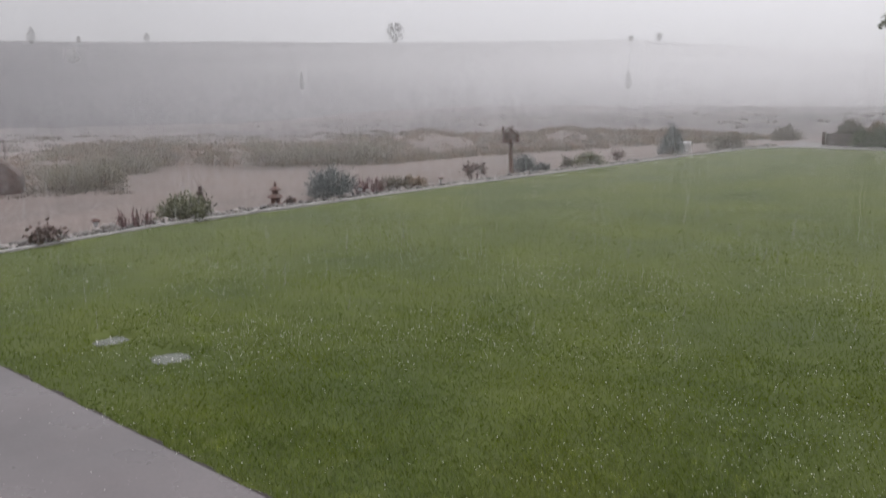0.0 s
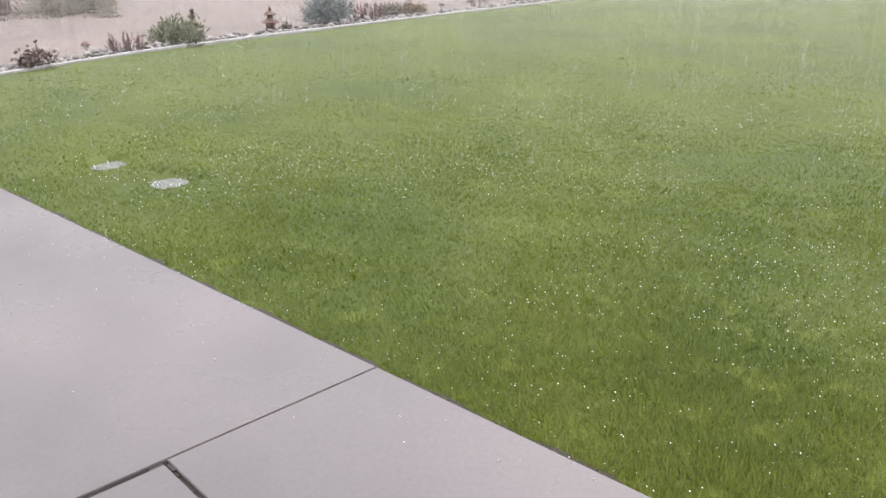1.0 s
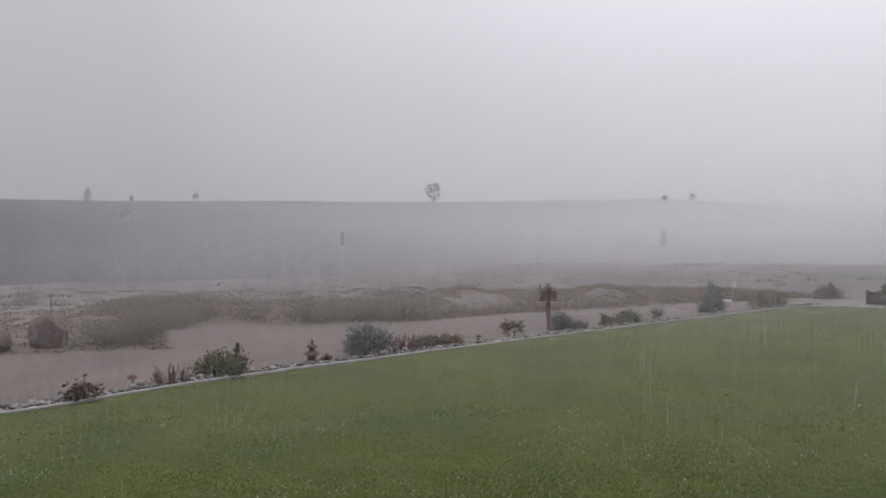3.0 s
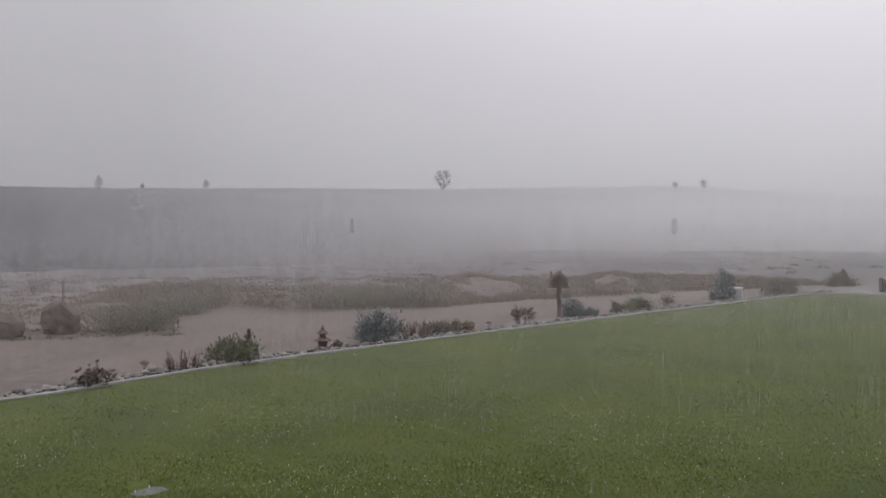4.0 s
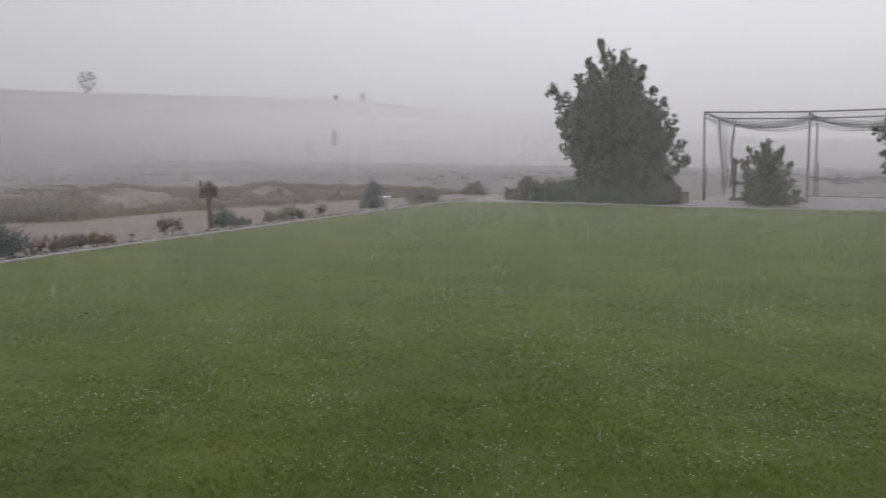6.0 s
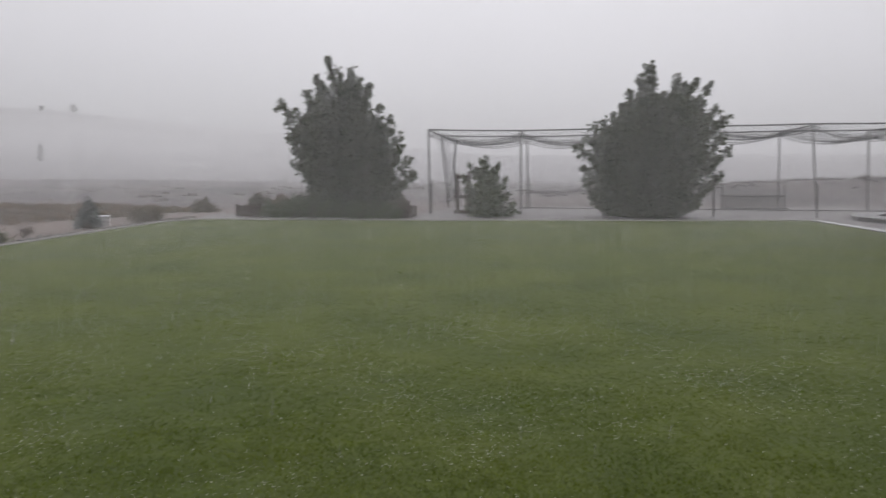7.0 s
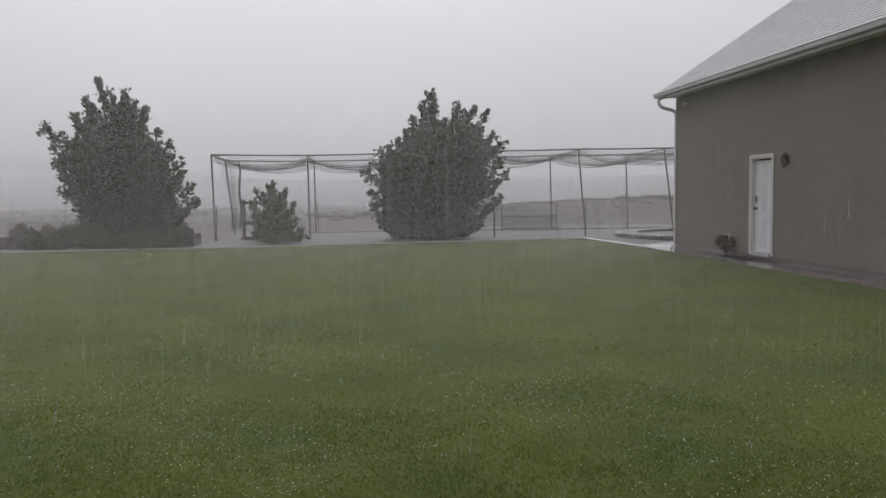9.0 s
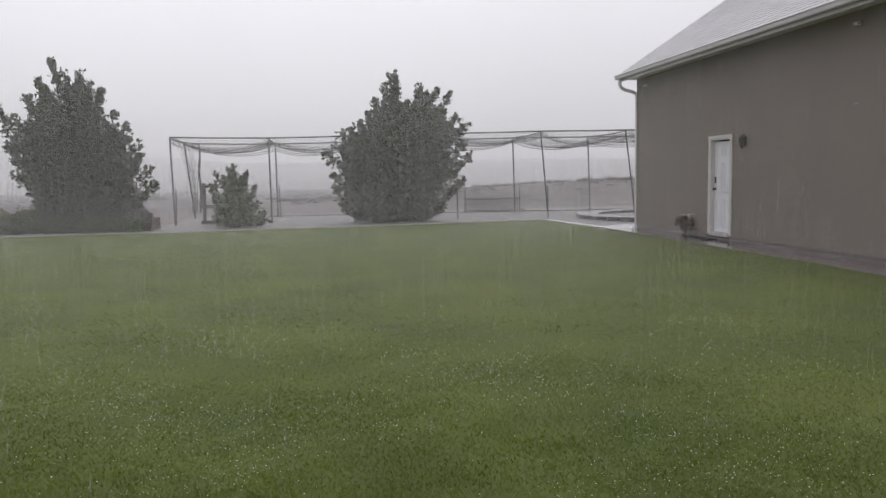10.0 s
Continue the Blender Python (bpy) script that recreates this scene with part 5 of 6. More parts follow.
shrub("round_shrub", on(-12.35, 23.35), 1.25, 0.46, M_OLIVE, 2200, 0.06, 47, "broad rounded olive shrub", "dome", 0.4)
shrub("far_shrub", on(-13.4, 29.6), 1.3, 0.46, M_OLIVE, 1500, 0.07, 48, "broad dark shrub past the kerb's end", "dome", 0.5)
shrub("far_shrub_tip", on(-13.35, 29.8), 0.4, 0.62, M_OLIVE, 400, 0.07, 49, "upright dark tip of the far shrub", "cone", 0.5)


def build_birdhouse():
    root = thing("bird_house", on(-11.5, 12.7), "weathered red-brown bird house on a rough timber post", "bird house", turn=42)
    bm = bmesh.new()
    tube(bm, [(0, 0, -0.15), (0.012, 0, 0.25), (-0.008, 0, 0.5), (0, 0, 0.72)], [0.062, 0.056, 0.055, 0.058], 9)
    part("post", bm, M_WOOD, root, "rough round timber post")
    bm = bmesh.new()
    f0 = bm.faces.new([bm.verts.new(c) for c in ((-0.19, -0.14, 0.735), (0.19, -0.14, 0.735), (0.19, -0.14, 0.86), (0, -0.14, 1.02), (-0.19, -0.14, 0.86))])
    out = bmesh.ops.extrude_face_region(bm, geom=[f0])
    for e in out["geom"]:
        if isinstance(e, bmesh.types.BMVert):
            e.co.y = 0.14
    bmesh.ops.recalc_face_normals(bm, faces=bm.faces[:])
    body = part("body", bm, M_BIRD, root)
    bm = bmesh.new()
    box(bm, -0.25, 0.25, -0.2, 0.2, 0.705, 0.734, 0.004)
    part("floor_board", bm, M_BIRD, root)
    for s in (-1, 1):
        bm = bmesh.new()
        box(bm, -0.15, 0.15, -0.19, 0.19, 0, 0.02, 0.004)
        bmesh.ops.transform(bm, matrix=Matrix.Translation((s * 0.118, 0, 0.955)) @ pose(0, 0, 0, 0, s * 40, 0), verts=bm.verts[:])
        part("roof_board", bm, M_BIRD, root)
    bm = bmesh.new()
    box(bm, -0.2, -0.155, -0.02, 0.03, 0.9, 1.06, 0.004)
    part("chimney", bm, M_BIRD, root)
    for x in (-0.08, 0.08):
        bm = bmesh.new()
        lathe(bm, [(0.028, 0), (0.028, 0.004)], 12)
        bmesh.ops.transform(bm, matrix=Matrix.Translation((x, -0.141, 0.83)) @ pose(0, 0, 0, 90, 0, 0), verts=bm.verts[:])
        part("entrance_hole", bm, M_HOLE, body, "dark round entrance hole")
    bm = bmesh.new()
    tube(bm, [(0, 0, 1.0), (0.01, 0, 1.05), (0.04, 0, 1.08)], [0.012, 0.012, 0.008], 6)
    part("finial", bm, M_BIRD, root)
    root.scale = (0.9, 0.9, 0.94)


build_birdhouse()


def build_pagoda():
    root = thing("garden_lantern", on(-10.6, 6.5), "rust-brown cast pagoda garden lantern among stones", "garden ornament")
    tiers = [("base", [(0.13, -0.05), (0.13, 0.05), (0.11, 0.07), (0.075, 0.08)]), ("lower_body", [(0.075, 0.081), (0.085, 0.15), (0.07, 0.17)]), ("lower_roof", [(0.15, 0.165), (0.15, 0.175), (0.1, 0.21), (0.06, 0.225)]),
             ("upper_body", [(0.055, 0.226), (0.055, 0.29)]), ("upper_roof", [(0.105, 0.285), (0.105, 0.295), (0.06, 0.335), (0.025, 0.35)]), ("finial", [(0.02, 0.351), (0.03, 0.375), (0.015, 0.4), (0.004, 0.43)])]
    for nm, pr in tiers:
        bm = bmesh.new()
        lathe(bm, pr, 8)
        part(nm, bm, M_RUST, root)
    root.scale = (0.85, 0.85, 0.9)


build_pagoda()


def build_path_light(at, label):
    root = thing("path_light", at, label, "lamp", "path lights in the border")
    bm = bmesh.new()
    tube(bm, [(0, 0, -0.06), (0, 0, 0.1)], 0.012, 8)
    part("stem", bm, M_IRON, root)
    bm = bmesh.new()
    lathe(bm, [(0.03, 0.1), (0.036, 0.15)], 12)
    part("glass", bm, M_BULB, root, "pale lamp glass")
    bm = bmesh.new()
    lathe(bm, [(0.06, 0.15), (0.06, 0.158), (0.035, 0.18), (0.008, 0.19)], 12)
    part("cap", bm, M_RUST, root, "copper-brown cap")


for x, y in ((-10.05, 3.65), (-10.75, 8.2), (-10.85, 10.1)):
    build_path_light(on(x, y), "small copper-brown path light among the stones")


def build_utility_box():
    root = thing("utility_box", on(-12.55, 21.25), "small grey utility box with a white lid behind the kerb", "utility box", turn=20)
    bm = bmesh.new()
    box(bm, -0.17, 0.17, -0.14, 0.14, -0.08, 0.26, 0.015)
    part("body", bm, M_TRIM, root)
    bm = bmesh.new()
    box(bm, -0.19, 0.19, -0.16, 0.16, 0.262, 0.3, 0.012)
    part("lid", bm, M_WHITE, root, "white lid")


build_utility_box()


def build_planter():
    root = thing("raised_bed", (-10.55, 26.0, 0), "long raised planting bed of dark wet boards at the lawn's end", "raised bed")
    L, W, H = 5.7, 1.5, 0.36
    for nm, b in (("front_board", (0, L, 0, 0.045)), ("back_board", (0, L, W, W + 0.045)), ("end_board", (0, 0.045, 0.046, W - 0.001)), ("end_board", (L - 0.045, L, 0.046, W - 0.001))):
        for z0, z1 in ((-0.06, H / 2 - 0.003), (H / 2 + 0.003, H)):
            bm = bmesh.new()
            box(bm, *b, z0, z1, 0.006)
            part(nm, bm, M_BEDWOOD, root)
    for x in (0.0, 1.9, 3.8, L):
        bm = bmesh.new()
        box(bm, x - 0.05, x + 0.05, -0.062, -0.002, -0.1, H + 0.06, 0.006)
        part("post", bm, M_BEDWOOD, root)
    bm = bmesh.new()
    box(bm, 0.046, L - 0.046, 0.046, W - 0.001, -0.05, H - 0.09)
    part("soil", bm, M_DARKSOIL, root, "dark wet soil")
    bm = bmesh.new()
    box(bm, L - 0.06, L + 0.06, -0.06, 0.06, H + 0.061, H + 0.2, 0.01)
    part("cap_post", bm, M_BEDWOOD, root)


M_BEDWOOD = material("red_brown_wet_boards", (0.07, 0.045, 0.04), (0.05, 0.034, 0.031), 0.6, 3.0, 30.0, 0.4)
M_DARKSOIL = material("dark_wet_soil", (0.05, 0.038, 0.03), None, 0.9, 4, 30, 0.6)
build_planter()
for x, y, w, h, sd, mt, lb in ((-10.0, 26.5, 0.85, 0.55, 51, M_OLIVE, "dark rounded bush in the raised bed"), (-9.25, 26.6, 0.7, 0.42, 52, M_DRY, "low tan bush in the raised bed"), (-8.25, 26.45, 1.3, 0.55, 53, M_LEAF2, "broad dark green bush in the raised bed"), (-5.3, 26.6, 0.75, 0.42, 54, M_OLIVE, "green bush at the raised bed's end")):
    shrub("bed_bush", (x, y, 0.27), w, h, mt, 2600, 0.07, sd, lb, "dome", 0.5, category="bush", group="bushes in the raised bed")

for x, y, w, h, sd in ((-9.35, 25.72, 0.8, 0.52, 59), (-8.5, 25.62, 1.35, 0.74, 55), (-7.3, 25.66, 1.1, 0.6, 56), (-6.3, 25.66, 1.2, 0.58, 57), (-5.45, 25.7, 0.9, 0.5, 58)):
    shrub("low_bush", (x, y, 0.0), w, h, M_LEAF2, 2600, 0.07, sd, "dark green bush leaning out before the raised bed's boards", "dome", 0.5, depth=0.5, category="bush", group="bushes before the raised bed")


# ---- things by the building and in the yard ----
def build_pot():
    root = thing("flower_pot", (8.34, 17.7, 0.1), "dark footed urn of wilting flowers on the wet strip", "flower pot")
    bm = bmesh.new()
    lathe(bm, [(0.1, 0), (0.1, 0.025), (0.05, 0.05), (0.04, 0.09), (0.07, 0.12), (0.13, 0.16), (0.16, 0.23), (0.165, 0.25), (0.165, 0.27), (0.14, 0.27), (0.13, 0.25)], 20)
    part("urn", bm, M_POT, root, "dark glazed footed urn", True)
    rng = np.random.default_rng(5)
    n = 900
    a = rng.uniform(0, 2 * np.pi, n)
    e = np.arccos(rng.uniform(-0.25, 1, n))
    k = rng.uniform(0.5, 1, n)
    C = np.stack([0.25 * k * np.sin(e) * np.cos(a), 0.17 * k * np.sin(e) * np.sin(a), 0.28 + 0.19 * k * np.cos(e)], 1)
    vs, fs = leaf_arrays(rng, C, rng.normal(0, 1, (n, 3)) + [0, 0, 0.3], 0.055, 0.6)
    ob = fast_mesh("foliage", vs, fs, M_PLUM)
    ob.parent = root
    n = 36
    C = np.stack([rng.uniform(-0.16, 0.1, n), rng.uniform(-0.12, 0.12, n), 0.42 + rng.uniform(0, 0.07, n)], 1)
    vs, fs = leaf_arrays(rng, C, rng.normal(0, 1, (n, 3)), 0.045, 0.8)
    ob = fast_mesh("blossom", vs, fs, M_FLOWER)
    ob.parent = root
    tagged(ob, "a few pale pink blossoms")


build_pot()


def build_ring():
    root = thing("round_border", (13.0, 27.6, 0), "low round kerb ring with a dark side and pale wet top", "stone ring")
    n, R0, R1 = 44, 3.1, 3.85
    rng = random.Random(9)
    for k in range(n):
        a0, a1 = 2 * math.pi * k / n + 0.004, 2 * math.pi * (k + 1) / n - 0.004
        bm = bmesh.new()
        z = 0.15 + rng.uniform(-0.006, 0.006)
        ring = []
        for a in (a0, a1):
            ring.append([bm.verts.new((r * math.cos(a), r * math.sin(a), zz)) for r, zz in ((R1, -0.05), (R1, z - 0.02), (R1 - 0.03, z), (R0 + 0.03, z), (R0, z - 0.02), (R0, -0.05))])
        m = len(ring[0])
        for j in range(m):
            bm.faces.new((ring[0][j], ring[0][(j + 1) % m], ring[1][(j + 1) % m], ring[1][j]))
        bm.faces.new(ring[0][::-1])
        bm.faces.new(ring[1])
        bmesh.ops.recalc_face_normals(bm, faces=bm.faces[:])
        part("kerb_block", bm, M_RINGSTONE, root)
    bm = bmesh.new()
    lathe(bm, [(R0 - 0.005, -0.05), (R0 - 0.005, 0.05)], 44)
    part("infill", bm, M_GRAVEL, root, "pale wet gravel")


M_RINGSTONE = material("dark_wet_block", (0.12, 0.11, 0.115), (0.09, 0.085, 0.088), 0.22, 5, 40, 0.15)
build_ring()


def build_goal():
    root = thing("practice_net", (6.25, 34.2, 0), "low practice goal with a sagging dark net beyond the cage", "goal")
    W = 2.35
    for x in (0, W):
        bm = bmesh.new()
        tube(bm, [(x, 0, -0.08), (x + 0.01, 0, 1.02)], 0.024, 7)
        part("post", bm, M_PIPE, root)
    bm = bmesh.new()
    tube(bm, [(-0.05, 0, 0.58), (W / 2, 0, 0.56), (W + 0.05, 0, 0.6)], 0.026, 7)
    part("crossbar", bm, M_PIPE, root)
    bm = bmesh.new()
    tube(bm, [(0, 0, 0.1), (0.3, 0.9, 0.05), (W / 2, 1.15, 0.04), (W - 0.2, 0.9, 0.05), (W + 0.25, 0.2, 0.1), (W, 0, 0.12)], 0.022, 7)
    part("bottom_hoop", bm, M_PIPE, root)
    vs, fs = [], []
    for j in range(15):
        f = j / 14
        for i in range(31):
            u = i / 30
            y = 1.1 * math.sin(math.pi * u) * f ** 0.8
            vs.append((u * W, y, 0.57 * (1 - f) ** 1.3 + 0.05))
    w = 0.011
    for j in range(15):
        for i in range(31):
            k = j * 31 + i
            for d in ((1, 0), (0, 1)):
                ii, jj = i + d[0], j + d[1]
                if ii < 31 and jj < 15:
                    p, q = Vector(vs[k]), Vector(vs[jj * 31 + ii])
                    o = Vector((0, 0.3, 1)).cross(q - p).normalized() * w
                    n0 = len(vs)
                    vs += [tuple(p - o), tuple(p + o), tuple(q + o), tuple(q - o)]
                    fs.append((n0, n0 + 1, n0 + 2, n0 + 3))
    ob = fast_mesh("net", vs, fs, M_NET)
    ob.parent = root
    tagged(ob, "sagging dark net")


build_goal()


# ---- desert flat: brush on the bank, single bushes, far trees ----
def build_boulder(x, y, w, d, h, seed, faces, label):
    """A weathered block of rock, broken along flat faces, sunk a little into the earth."""
    root = thing("boulder", on(x, y), label, "rock", "rocks on the flat")
    rng = np.random.default_rng(seed)
    bm = bmesh.new()
    bmesh.ops.create_icosphere(bm, subdivisions=4, radius=1.0)
    planes = [(Vector(n).normalized(), c) for n, c in faces]
    for k in range(9):
        v = Vector(rng.normal(0, 1, 3))
        planes.append((v.normalized(), rng.uniform(0.74, 0.86)))
    for v in bm.verts:
        for n, c in planes:
            over = v.co.dot(n) - c
            if over > 0:
                v.co -= n * over
    face = math.atan2(y, x) - math.pi / 2
    for v in bm.verts:
        q = v.co * 7 + Vector((seed, 0, 0))
        v.co += v.co.normalized() * (0.025 * math.sin(q.x + 2 * q.z) * math.cos(1.7 * q.y) + rng.uniform(-0.008, 0.008))
        v.co = Vector((v.co.x * w, v.co.y * d, v.co.z * h + h * 0.45))
    bmesh.ops.rotate(bm, matrix=Matrix.Rotation(face, 3, "Z"), verts=bm.verts[:])
    part("rock_body", bm, M_ROCKB, root)


build_boulder(-17.6, 4.77, 0.43, 0.4, 0.49, 4, [((-1, 0, 0), 0.8), ((1, -0.2, 0), 0.78), ((0.62, -0.1, 0.8), 0.62), ((-0.5, -0.2, 0.85), 0.74), ((0.1, -1, 0.15), 0.75)], "angular weathered brown boulder on the flat")
build_boulder(-17.4, 3.62, 0.46, 0.4, 0.34, 9, [((-0.7, 0, 0.7), 0.7), ((0.4, -0.3, 0.9), 0.6), ((0.2, -1, 0.2), 0.75)], "low broken dark brown rock on the flat")
for k, (x, y, w, h) in enumerate(((-17.3, 5.75, 1.5, 0.5), (-17.8, 6.6, 1.6, 0.55), (-18.9, 7.2, 1.3, 0.5), (-20.6, 8.6, 1.5, 0.5), (-19.6, 11.9, 1.9, 0.55), (-19.2, 13.2, 1.5, 0.5), (-18.5, 14.5, 1.7, 0.55))):
    shrub("sagebrush", on(x, y), w, h, M_SAGE, 2600, 0.06, 63 + k, "pale grey-green sagebrush, ragged in the wind, beyond the dirt strip", "dome", 0.35, group="sagebrush at the foot of the bank")
shrub("bare_bush", on(-33.3, 8.4), 1.0, 1.0, M_DARKB, 260, 0.12, 67, "leafless dark bush on the flat", "spikes", 0.1)


def build_field_stake():
    root = thing("marker_stake", on(-20.0, 5.5), "thin dark marker stake standing on the flat", "stake")
    bm = bmesh.new()
    tube(bm, [(0, 0, -0.2), (0.01, 0, 0.8)], 0.014, 6)
    part("stake_body", bm, M_WOOD2, root)


build_field_stake()


def brush(name, n_clumps, place, per, leaf, mat, seed, label, w=(0.3, 0.8), h=0.5):
    """Low brush strewn over the ground by a placing rule: one mesh."""
    rng = np.random.default_rng(seed)
    C, D = [], []
    for x, y in place(rng, n_clumps):
        r = rng.uniform(*w)
        a = rng.uniform(0, 2 * np.pi, per)
        e = np.arccos(rng.uniform(0, 1, per))
        k = rng.uniform(0.55, 1, per)
        hh = r * h * rng.uniform(0.7, 1.3) * 2
        c = np.stack([x + r * k * np.sin(e) * np.cos(a), y + r * k * np.sin(e) * np.sin(a), g_at(x, y) - 0.03 + hh * k * np.cos(e)], 1)
        C.append(c)
        D.append(rng.normal(0, 0.6, (per, 3)) + [0, 0, 0.8])
    vs, fs = leaf_arrays(rng, np.concatenate(C), np.concatenate(D), leaf, 0.45)
    tagged(fast_mesh(name, vs, fs, mat), label, "brush", kind="stuff")


def on_bank(lo, hi, back):
    def place(rng, n):
        out = []
        for _ in range(n):
            y = rng.uniform(lo, hi)
            x = float(kerb_x(min(y, 26.0))) - float(bank_foot(y)) - back * rng.random() ** 1.4 - 0.1
            if lumps(x, y, 0.9, 5.0) + rng.normal(0, 0.25) > -0.5:
                out.append((x, y))
        return out
    return place


def spread(r0, r1, a0, a1):
    def place(rng, n):
        out = []
        for _ in range(n):
            r = math.sqrt(rng.uniform(r0 * r0, r1 * r1))
            a = math.radians(rng.uniform(a0, a1))
            out.append((-r * math.sin(a), r * math.cos(a)))
        return out
    return place


brush("bank_brush", 130, on_bank(6, 17, 4.0), 170, 0.055, M_SAGE, 71, "grey-green sagebrush covering the low bank", (0.25, 0.7), h=0.26)
brush("bank_brush", 800, on_bank(6, 33, 4.5), 120, 0.06, M_DRY, 72, "dry tan brush covering the low bank", (0.15, 0.5), h=0.27)
brush("bank_brush", 520, on_bank(9, 34, 4.5), 120, 0.06, M_OLIVE, 73, "olive-brown brush covering the low bank", (0.15, 0.5), h=0.28)
brush("flat_brush", 130, spread(18.9, 27, 69, 86), 70, 0.07, M_DRY, 79, "dry tan grass tufts round the boulders", (0.15, 0.5), 0.17)
brush("flat_brush", 55, spread(17.3, 18.6, 68, 86), 60, 0.06, M_OLIVE, 80, "low olive-brown brush at the foot of the boulders", (0.12, 0.4), 0.12)
brush("flat_brush", 200, spread(26, 46, 48, 84), 70, 0.1, M_OLIVE, 82, "low brown brush in patches on the wet flat", (0.3, 0.9), 0.1)
brush("flat_brush", 170, spread(34, 88, 25, 84), 40, 0.14, M_GREYB, 74, "scattered low brush on the wet flat", (0.3, 0.9), 0.16)


def on_spoil(rng, n):
    out = []
    for _ in range(n):
        x = rng.uniform(-4, 32)
        out.append((x, 46.8 + 0.1 * x + rng.normal(0, 1.0)))
    return out


brush("spoil_brush", 300, on_spoil, 70, 0.08, M_SPOIL, 77, "grey-brown brush over the bank beyond the cage", (0.15, 0.5), 0.25)
brush("flat_brush", 90, spread(50, 85, -30, 30), 50, 0.18, M_GREYB, 75, "scattered low brush beyond the cage", (0.3, 0.8), 0.18)


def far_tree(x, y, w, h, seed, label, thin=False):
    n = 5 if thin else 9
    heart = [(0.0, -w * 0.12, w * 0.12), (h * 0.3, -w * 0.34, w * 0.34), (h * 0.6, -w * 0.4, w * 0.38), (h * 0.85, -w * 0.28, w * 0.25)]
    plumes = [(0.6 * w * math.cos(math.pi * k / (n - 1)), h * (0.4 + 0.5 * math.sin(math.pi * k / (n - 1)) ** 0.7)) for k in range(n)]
    # trunk and boughs take the same haze-paled colour as the leaves
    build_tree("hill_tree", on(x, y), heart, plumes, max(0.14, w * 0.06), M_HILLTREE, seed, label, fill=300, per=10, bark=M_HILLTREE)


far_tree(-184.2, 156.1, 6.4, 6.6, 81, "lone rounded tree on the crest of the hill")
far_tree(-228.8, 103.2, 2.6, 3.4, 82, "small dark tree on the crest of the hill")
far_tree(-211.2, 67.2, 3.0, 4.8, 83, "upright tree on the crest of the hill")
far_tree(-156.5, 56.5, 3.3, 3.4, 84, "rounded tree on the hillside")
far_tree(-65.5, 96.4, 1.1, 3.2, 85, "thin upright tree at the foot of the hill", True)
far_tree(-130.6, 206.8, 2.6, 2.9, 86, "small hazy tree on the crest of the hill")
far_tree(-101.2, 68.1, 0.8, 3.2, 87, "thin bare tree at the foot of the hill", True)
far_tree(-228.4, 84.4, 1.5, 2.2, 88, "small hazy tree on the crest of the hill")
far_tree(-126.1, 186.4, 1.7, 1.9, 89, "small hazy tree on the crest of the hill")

# ---- puddles in sunken spots of the lawn ----
for px, py, pr in PUDDLES:
    root = thing("puddle", (px, py, 0.012 * float(lumps(px, py, 0.9, 2.0)) - 0.043), "rain-filled hollow in the lawn, pocked by hail", "puddle", "puddles in the lawn")
    rng = np.random.default_rng(int(-px * 100))
    n = 40
    bm = bmesh.new()
    c = bm.verts.new((0, 0, 0.008))
    rim = [bm.verts.new((pr * (1.35 + 0.05 * math.sin(3 * 2 * math.pi * k / n + px) + rng.uniform(-0.05, 0.05)) * math.cos(2 * math.pi * k / n), pr * 0.95 * math.sin(2 * math.pi * k / n) * (1 + rng.uniform(-0.05, 0.05)), 0.008)) for k in range(n)]
    low = [bm.verts.new((v.co.x, v.co.y, -0.02)) for v in rim]
    for k in range(n):
        bm.faces.new((c, rim[k], rim[(k + 1) % n]))
        bm.faces.new((rim[k], low[k], low[(k + 1) % n], rim[(k + 1) % n]))
    bmesh.ops.recalc_face_normals(bm, faces=bm.faces[:])
    part("water", bm, M_PUDDLE, root)
    bm = bmesh.new()
    for k in range(2):
        a, q = rng.uniform(0, 2 * math.pi), pr * 0.85 * rng.random() ** 0.5
        h = rng.uniform(0.01, 0.035)
        lathe(bm, [(0.006, 0.004), (0.003, h * 0.6), (0.001, h)], 5, (q * math.cos(a), q * math.sin(a), 0.004))
    tagged(part("splash", bm, M_ICE, root, "small white splashes"), kind="stuff")


# ---- grass, hailstones ----
def patio_clear(x, y):
    return y > np.where(x < -5.1, 1.21 + (x + 5.1) * 0.148, patio_edge(x)) + 0.014 * lumps(x, y, 31.0, 2.0) - 0.002


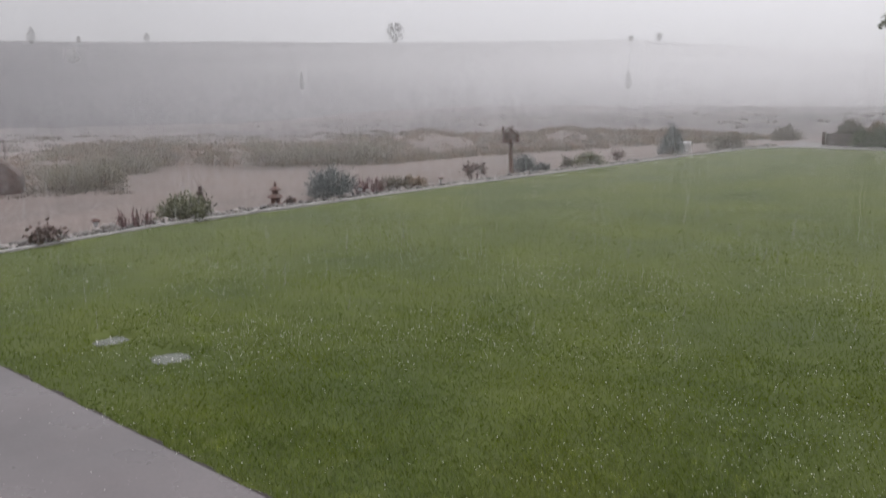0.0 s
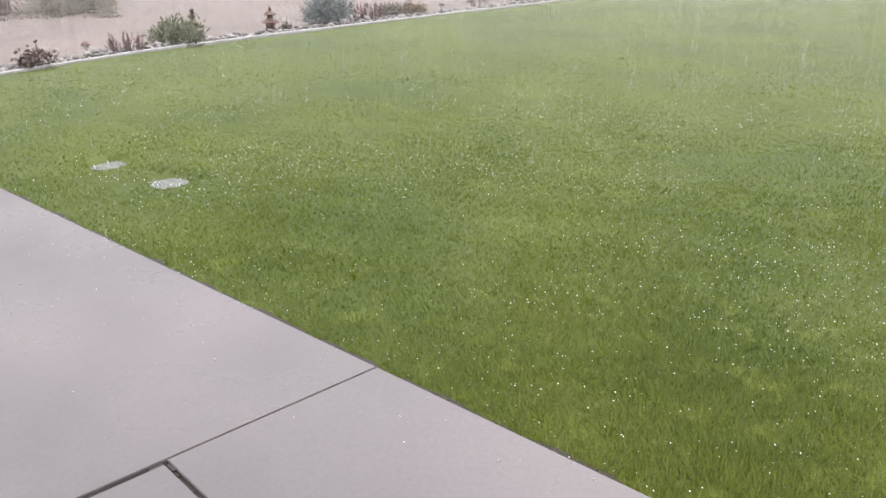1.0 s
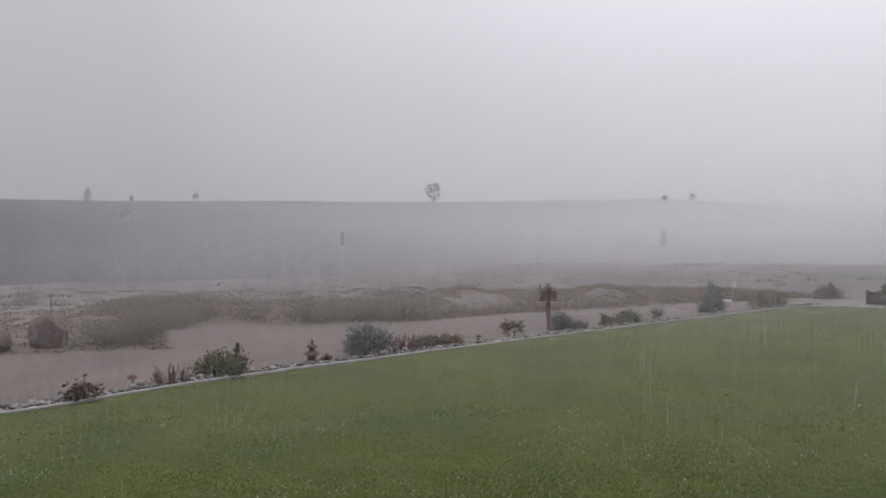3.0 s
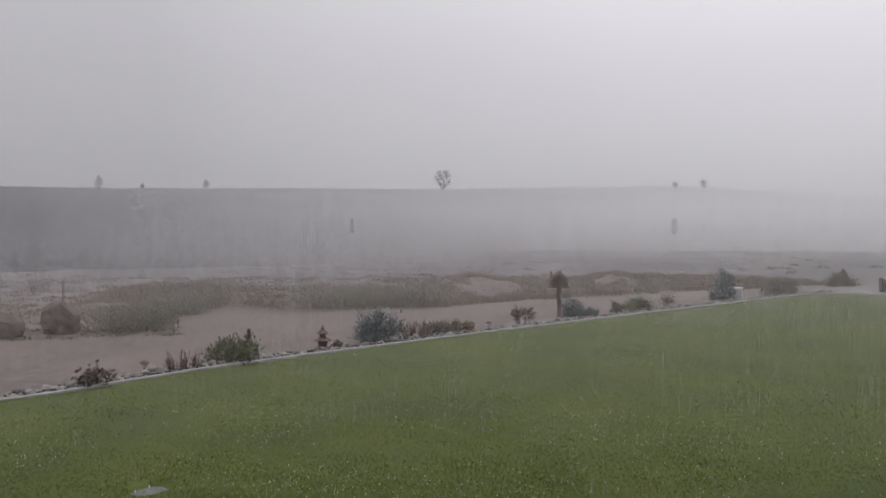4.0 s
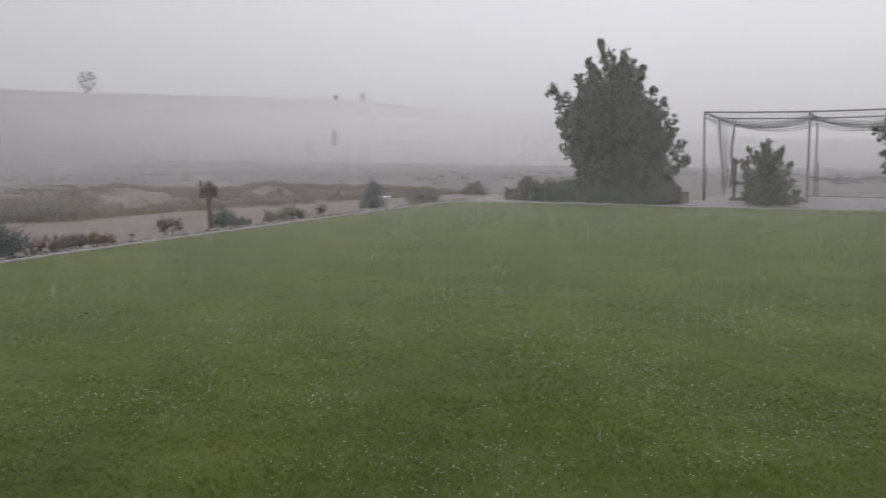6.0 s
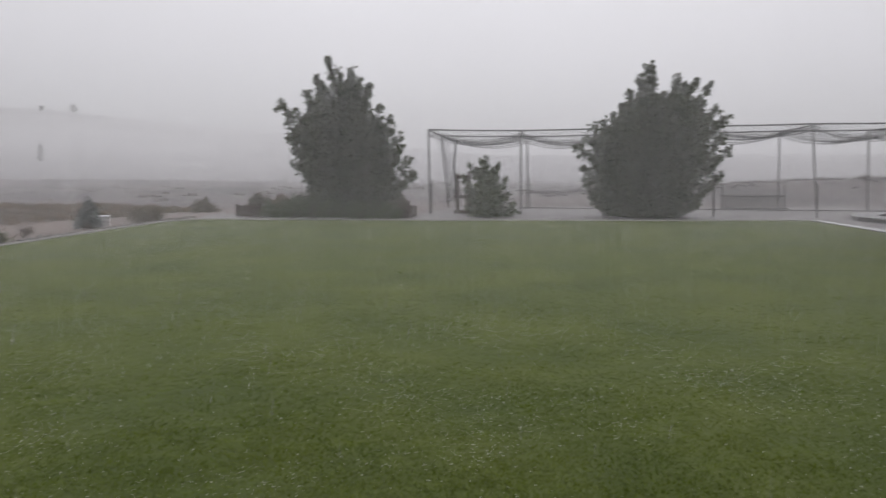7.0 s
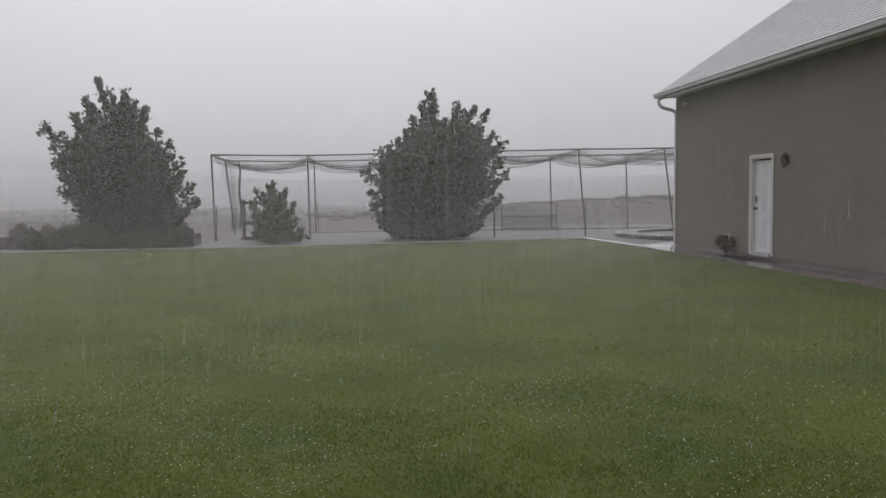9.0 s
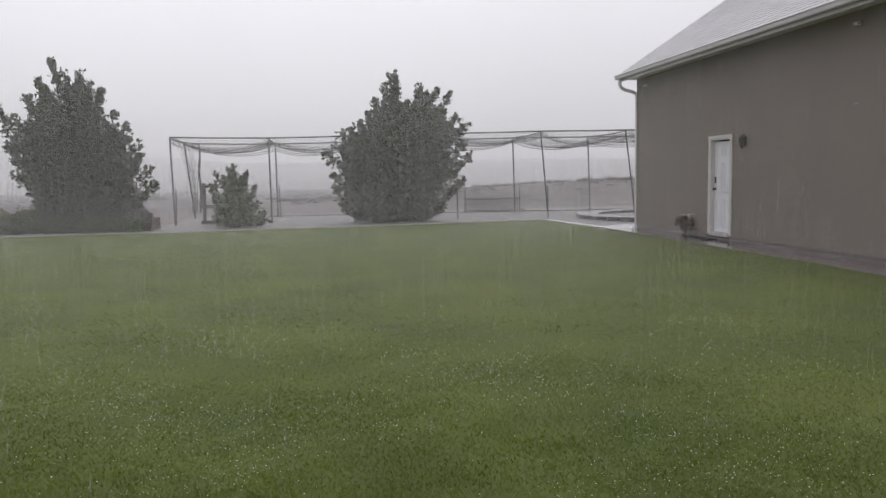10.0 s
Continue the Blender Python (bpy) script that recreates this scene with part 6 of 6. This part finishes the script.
def grass(name, r0, r1, n, width, height, seed, label):
    """Blades over the lawn, thinner on the ground and broader farther from the patio."""
    rng = np.random.default_rng(seed)
    r = r0 * (r1 / r0) ** rng.random(n)
    az = np.radians(rng.uniform(-43, 88, n))
    x, y = -r * np.sin(az), r * np.cos(az)
    ok = patio_clear(x, y) & (x > kerb_x(y) + 0.04) & (x < lawn_right(y) - 0.03) & (y < far_edge(x) - 0.05) & (y > 0.3)
    ok &= rng.random(n) < 1 - 0.92 * smooth(4.5, 15, r)
    for px, py, pr in PUDDLES:
        ok &= np.hypot(x - px, y - py) > pr * (0.84 + 0.2 * lumps(x, y, 16.0, 3.0))
    x, y, r = x[ok], y[ok], r[ok]
    n = len(x)
    z = lawn_z(x, y) - 0.014
    tuft = 1 + 0.3 * lumps(x, y, 3.1, 7.0) + 0.18 * lumps(x, y, 9.0, 3.0)
    h = height * rng.uniform(0.55, 1.25, n) * tuft * (1 - 0.6 * smooth(2, 9, r))
    a = rng.uniform(0, 2 * np.pi, n)
    far = smooth(2.0, 4.8, r)
    tilt = rng.uniform(0, 1, n) * (0.9 - 0.35 * far) + 0.25 + 0.45 * far
    wind = 0.12
    tip = np.stack([x + h * tilt * np.cos(a) - h * wind, y + h * tilt * np.sin(a), z + h * np.sqrt(np.maximum(0.15, 1 - 0.6 * tilt ** 2))], 1)
    b = a + np.pi / 2 + rng.normal(0, 0.5, n)
    w = width * rng.uniform(0.7, 1.3, n) * np.maximum(1, r / 3)
    s = np.stack([np.cos(b) * w / 2, np.sin(b) * w / 2, np.zeros(n)], 1)
    base = np.stack([x, y, z], 1)
    vs = np.stack([base - s, base + s, tip], 1).reshape(-1, 3)
    soft = np.repeat(rng.random(n) < far, 3)
    for pick, mat in ((~soft, M_GRASS), (soft, M_GRASS_FAR)):
        k = int(pick.sum())
        if k:
            tagged(fast_mesh(name, vs[pick], np.arange(k).reshape(-1, 3), mat), label, "grass", kind="stuff")


grass("lawn_grass", 1.5, 3.0, 480000, 0.0025, 0.028, 90, "wet green grass blades at the patio's edge")
grass("lawn_grass", 3.0, 8.0, 400000, 0.0029, 0.03, 91, "wet green grass blades of the near lawn")
grass("lawn_grass", 8.0, 30.0, 300000, 0.0044, 0.04, 92, "wet green grass blades of the far lawn")


def hail(n, seed, label):
    rng = np.random.default_rng(seed)
    pv = np.array([(1, 0, 0), (-1, 0, 0), (0, 1, 0), (0, -1, 0), (0, 0, 1), (0, 0, -1)], float)
    pf = np.array([(0, 2, 4), (2, 1, 4), (1, 3, 4), (3, 0, 4), (2, 0, 5), (1, 2, 5), (3, 1, 5), (0, 3, 5)])
    r = np.sqrt(rng.uniform(1.3 ** 2, 13 ** 2, n * 3)) * rng.uniform(0.4, 1, n * 3)
    az = np.radians(rng.uniform(-42, 86, n * 3))
    x, y = -r * np.sin(az), r * np.cos(az)
    clump = lumps(x, y, 2.2, 4.0) + rng.normal(0, 0.5, n * 3)
    keep = np.argsort(-clump)[:n]
    x, y = x[keep], y[keep]
    keep = (x > kerb_x(y) + 0.1) & (x < 8) & (y > 0.6)
    x, y = x[keep], y[keep]
    lawn = patio_clear(x, y)
    thin = lawn | (rng.random(len(x)) < 0.12)
    x, y, lawn = x[thin], y[thin], lawn[thin]
    s = (0.0009 + 0.0024 * rng.random(len(x)) ** 2.6) * (1 + 0.05 * np.hypot(x, y))
    z = np.where(lawn, lawn_z(x, y) + rng.uniform(0.012, 0.034, len(x)), 0.02 + s * 0.7)
    c = np.stack([x, y, z], 1)
    vs = (c[:, None] + pv[None] * s[:, None, None] * rng.uniform(0.8, 1.2, (len(x), 1, 3))).reshape(-1, 3)
    fs = (pf[None] + (np.arange(len(x)) * len(pv))[:, None, None]).reshape(-1, 3)
    tagged(fast_mesh("hailstones", vs, fs, M_ICE), label, "hail", kind="stuff")


hail(22000, 97, "small white hailstones strewn in the grass")
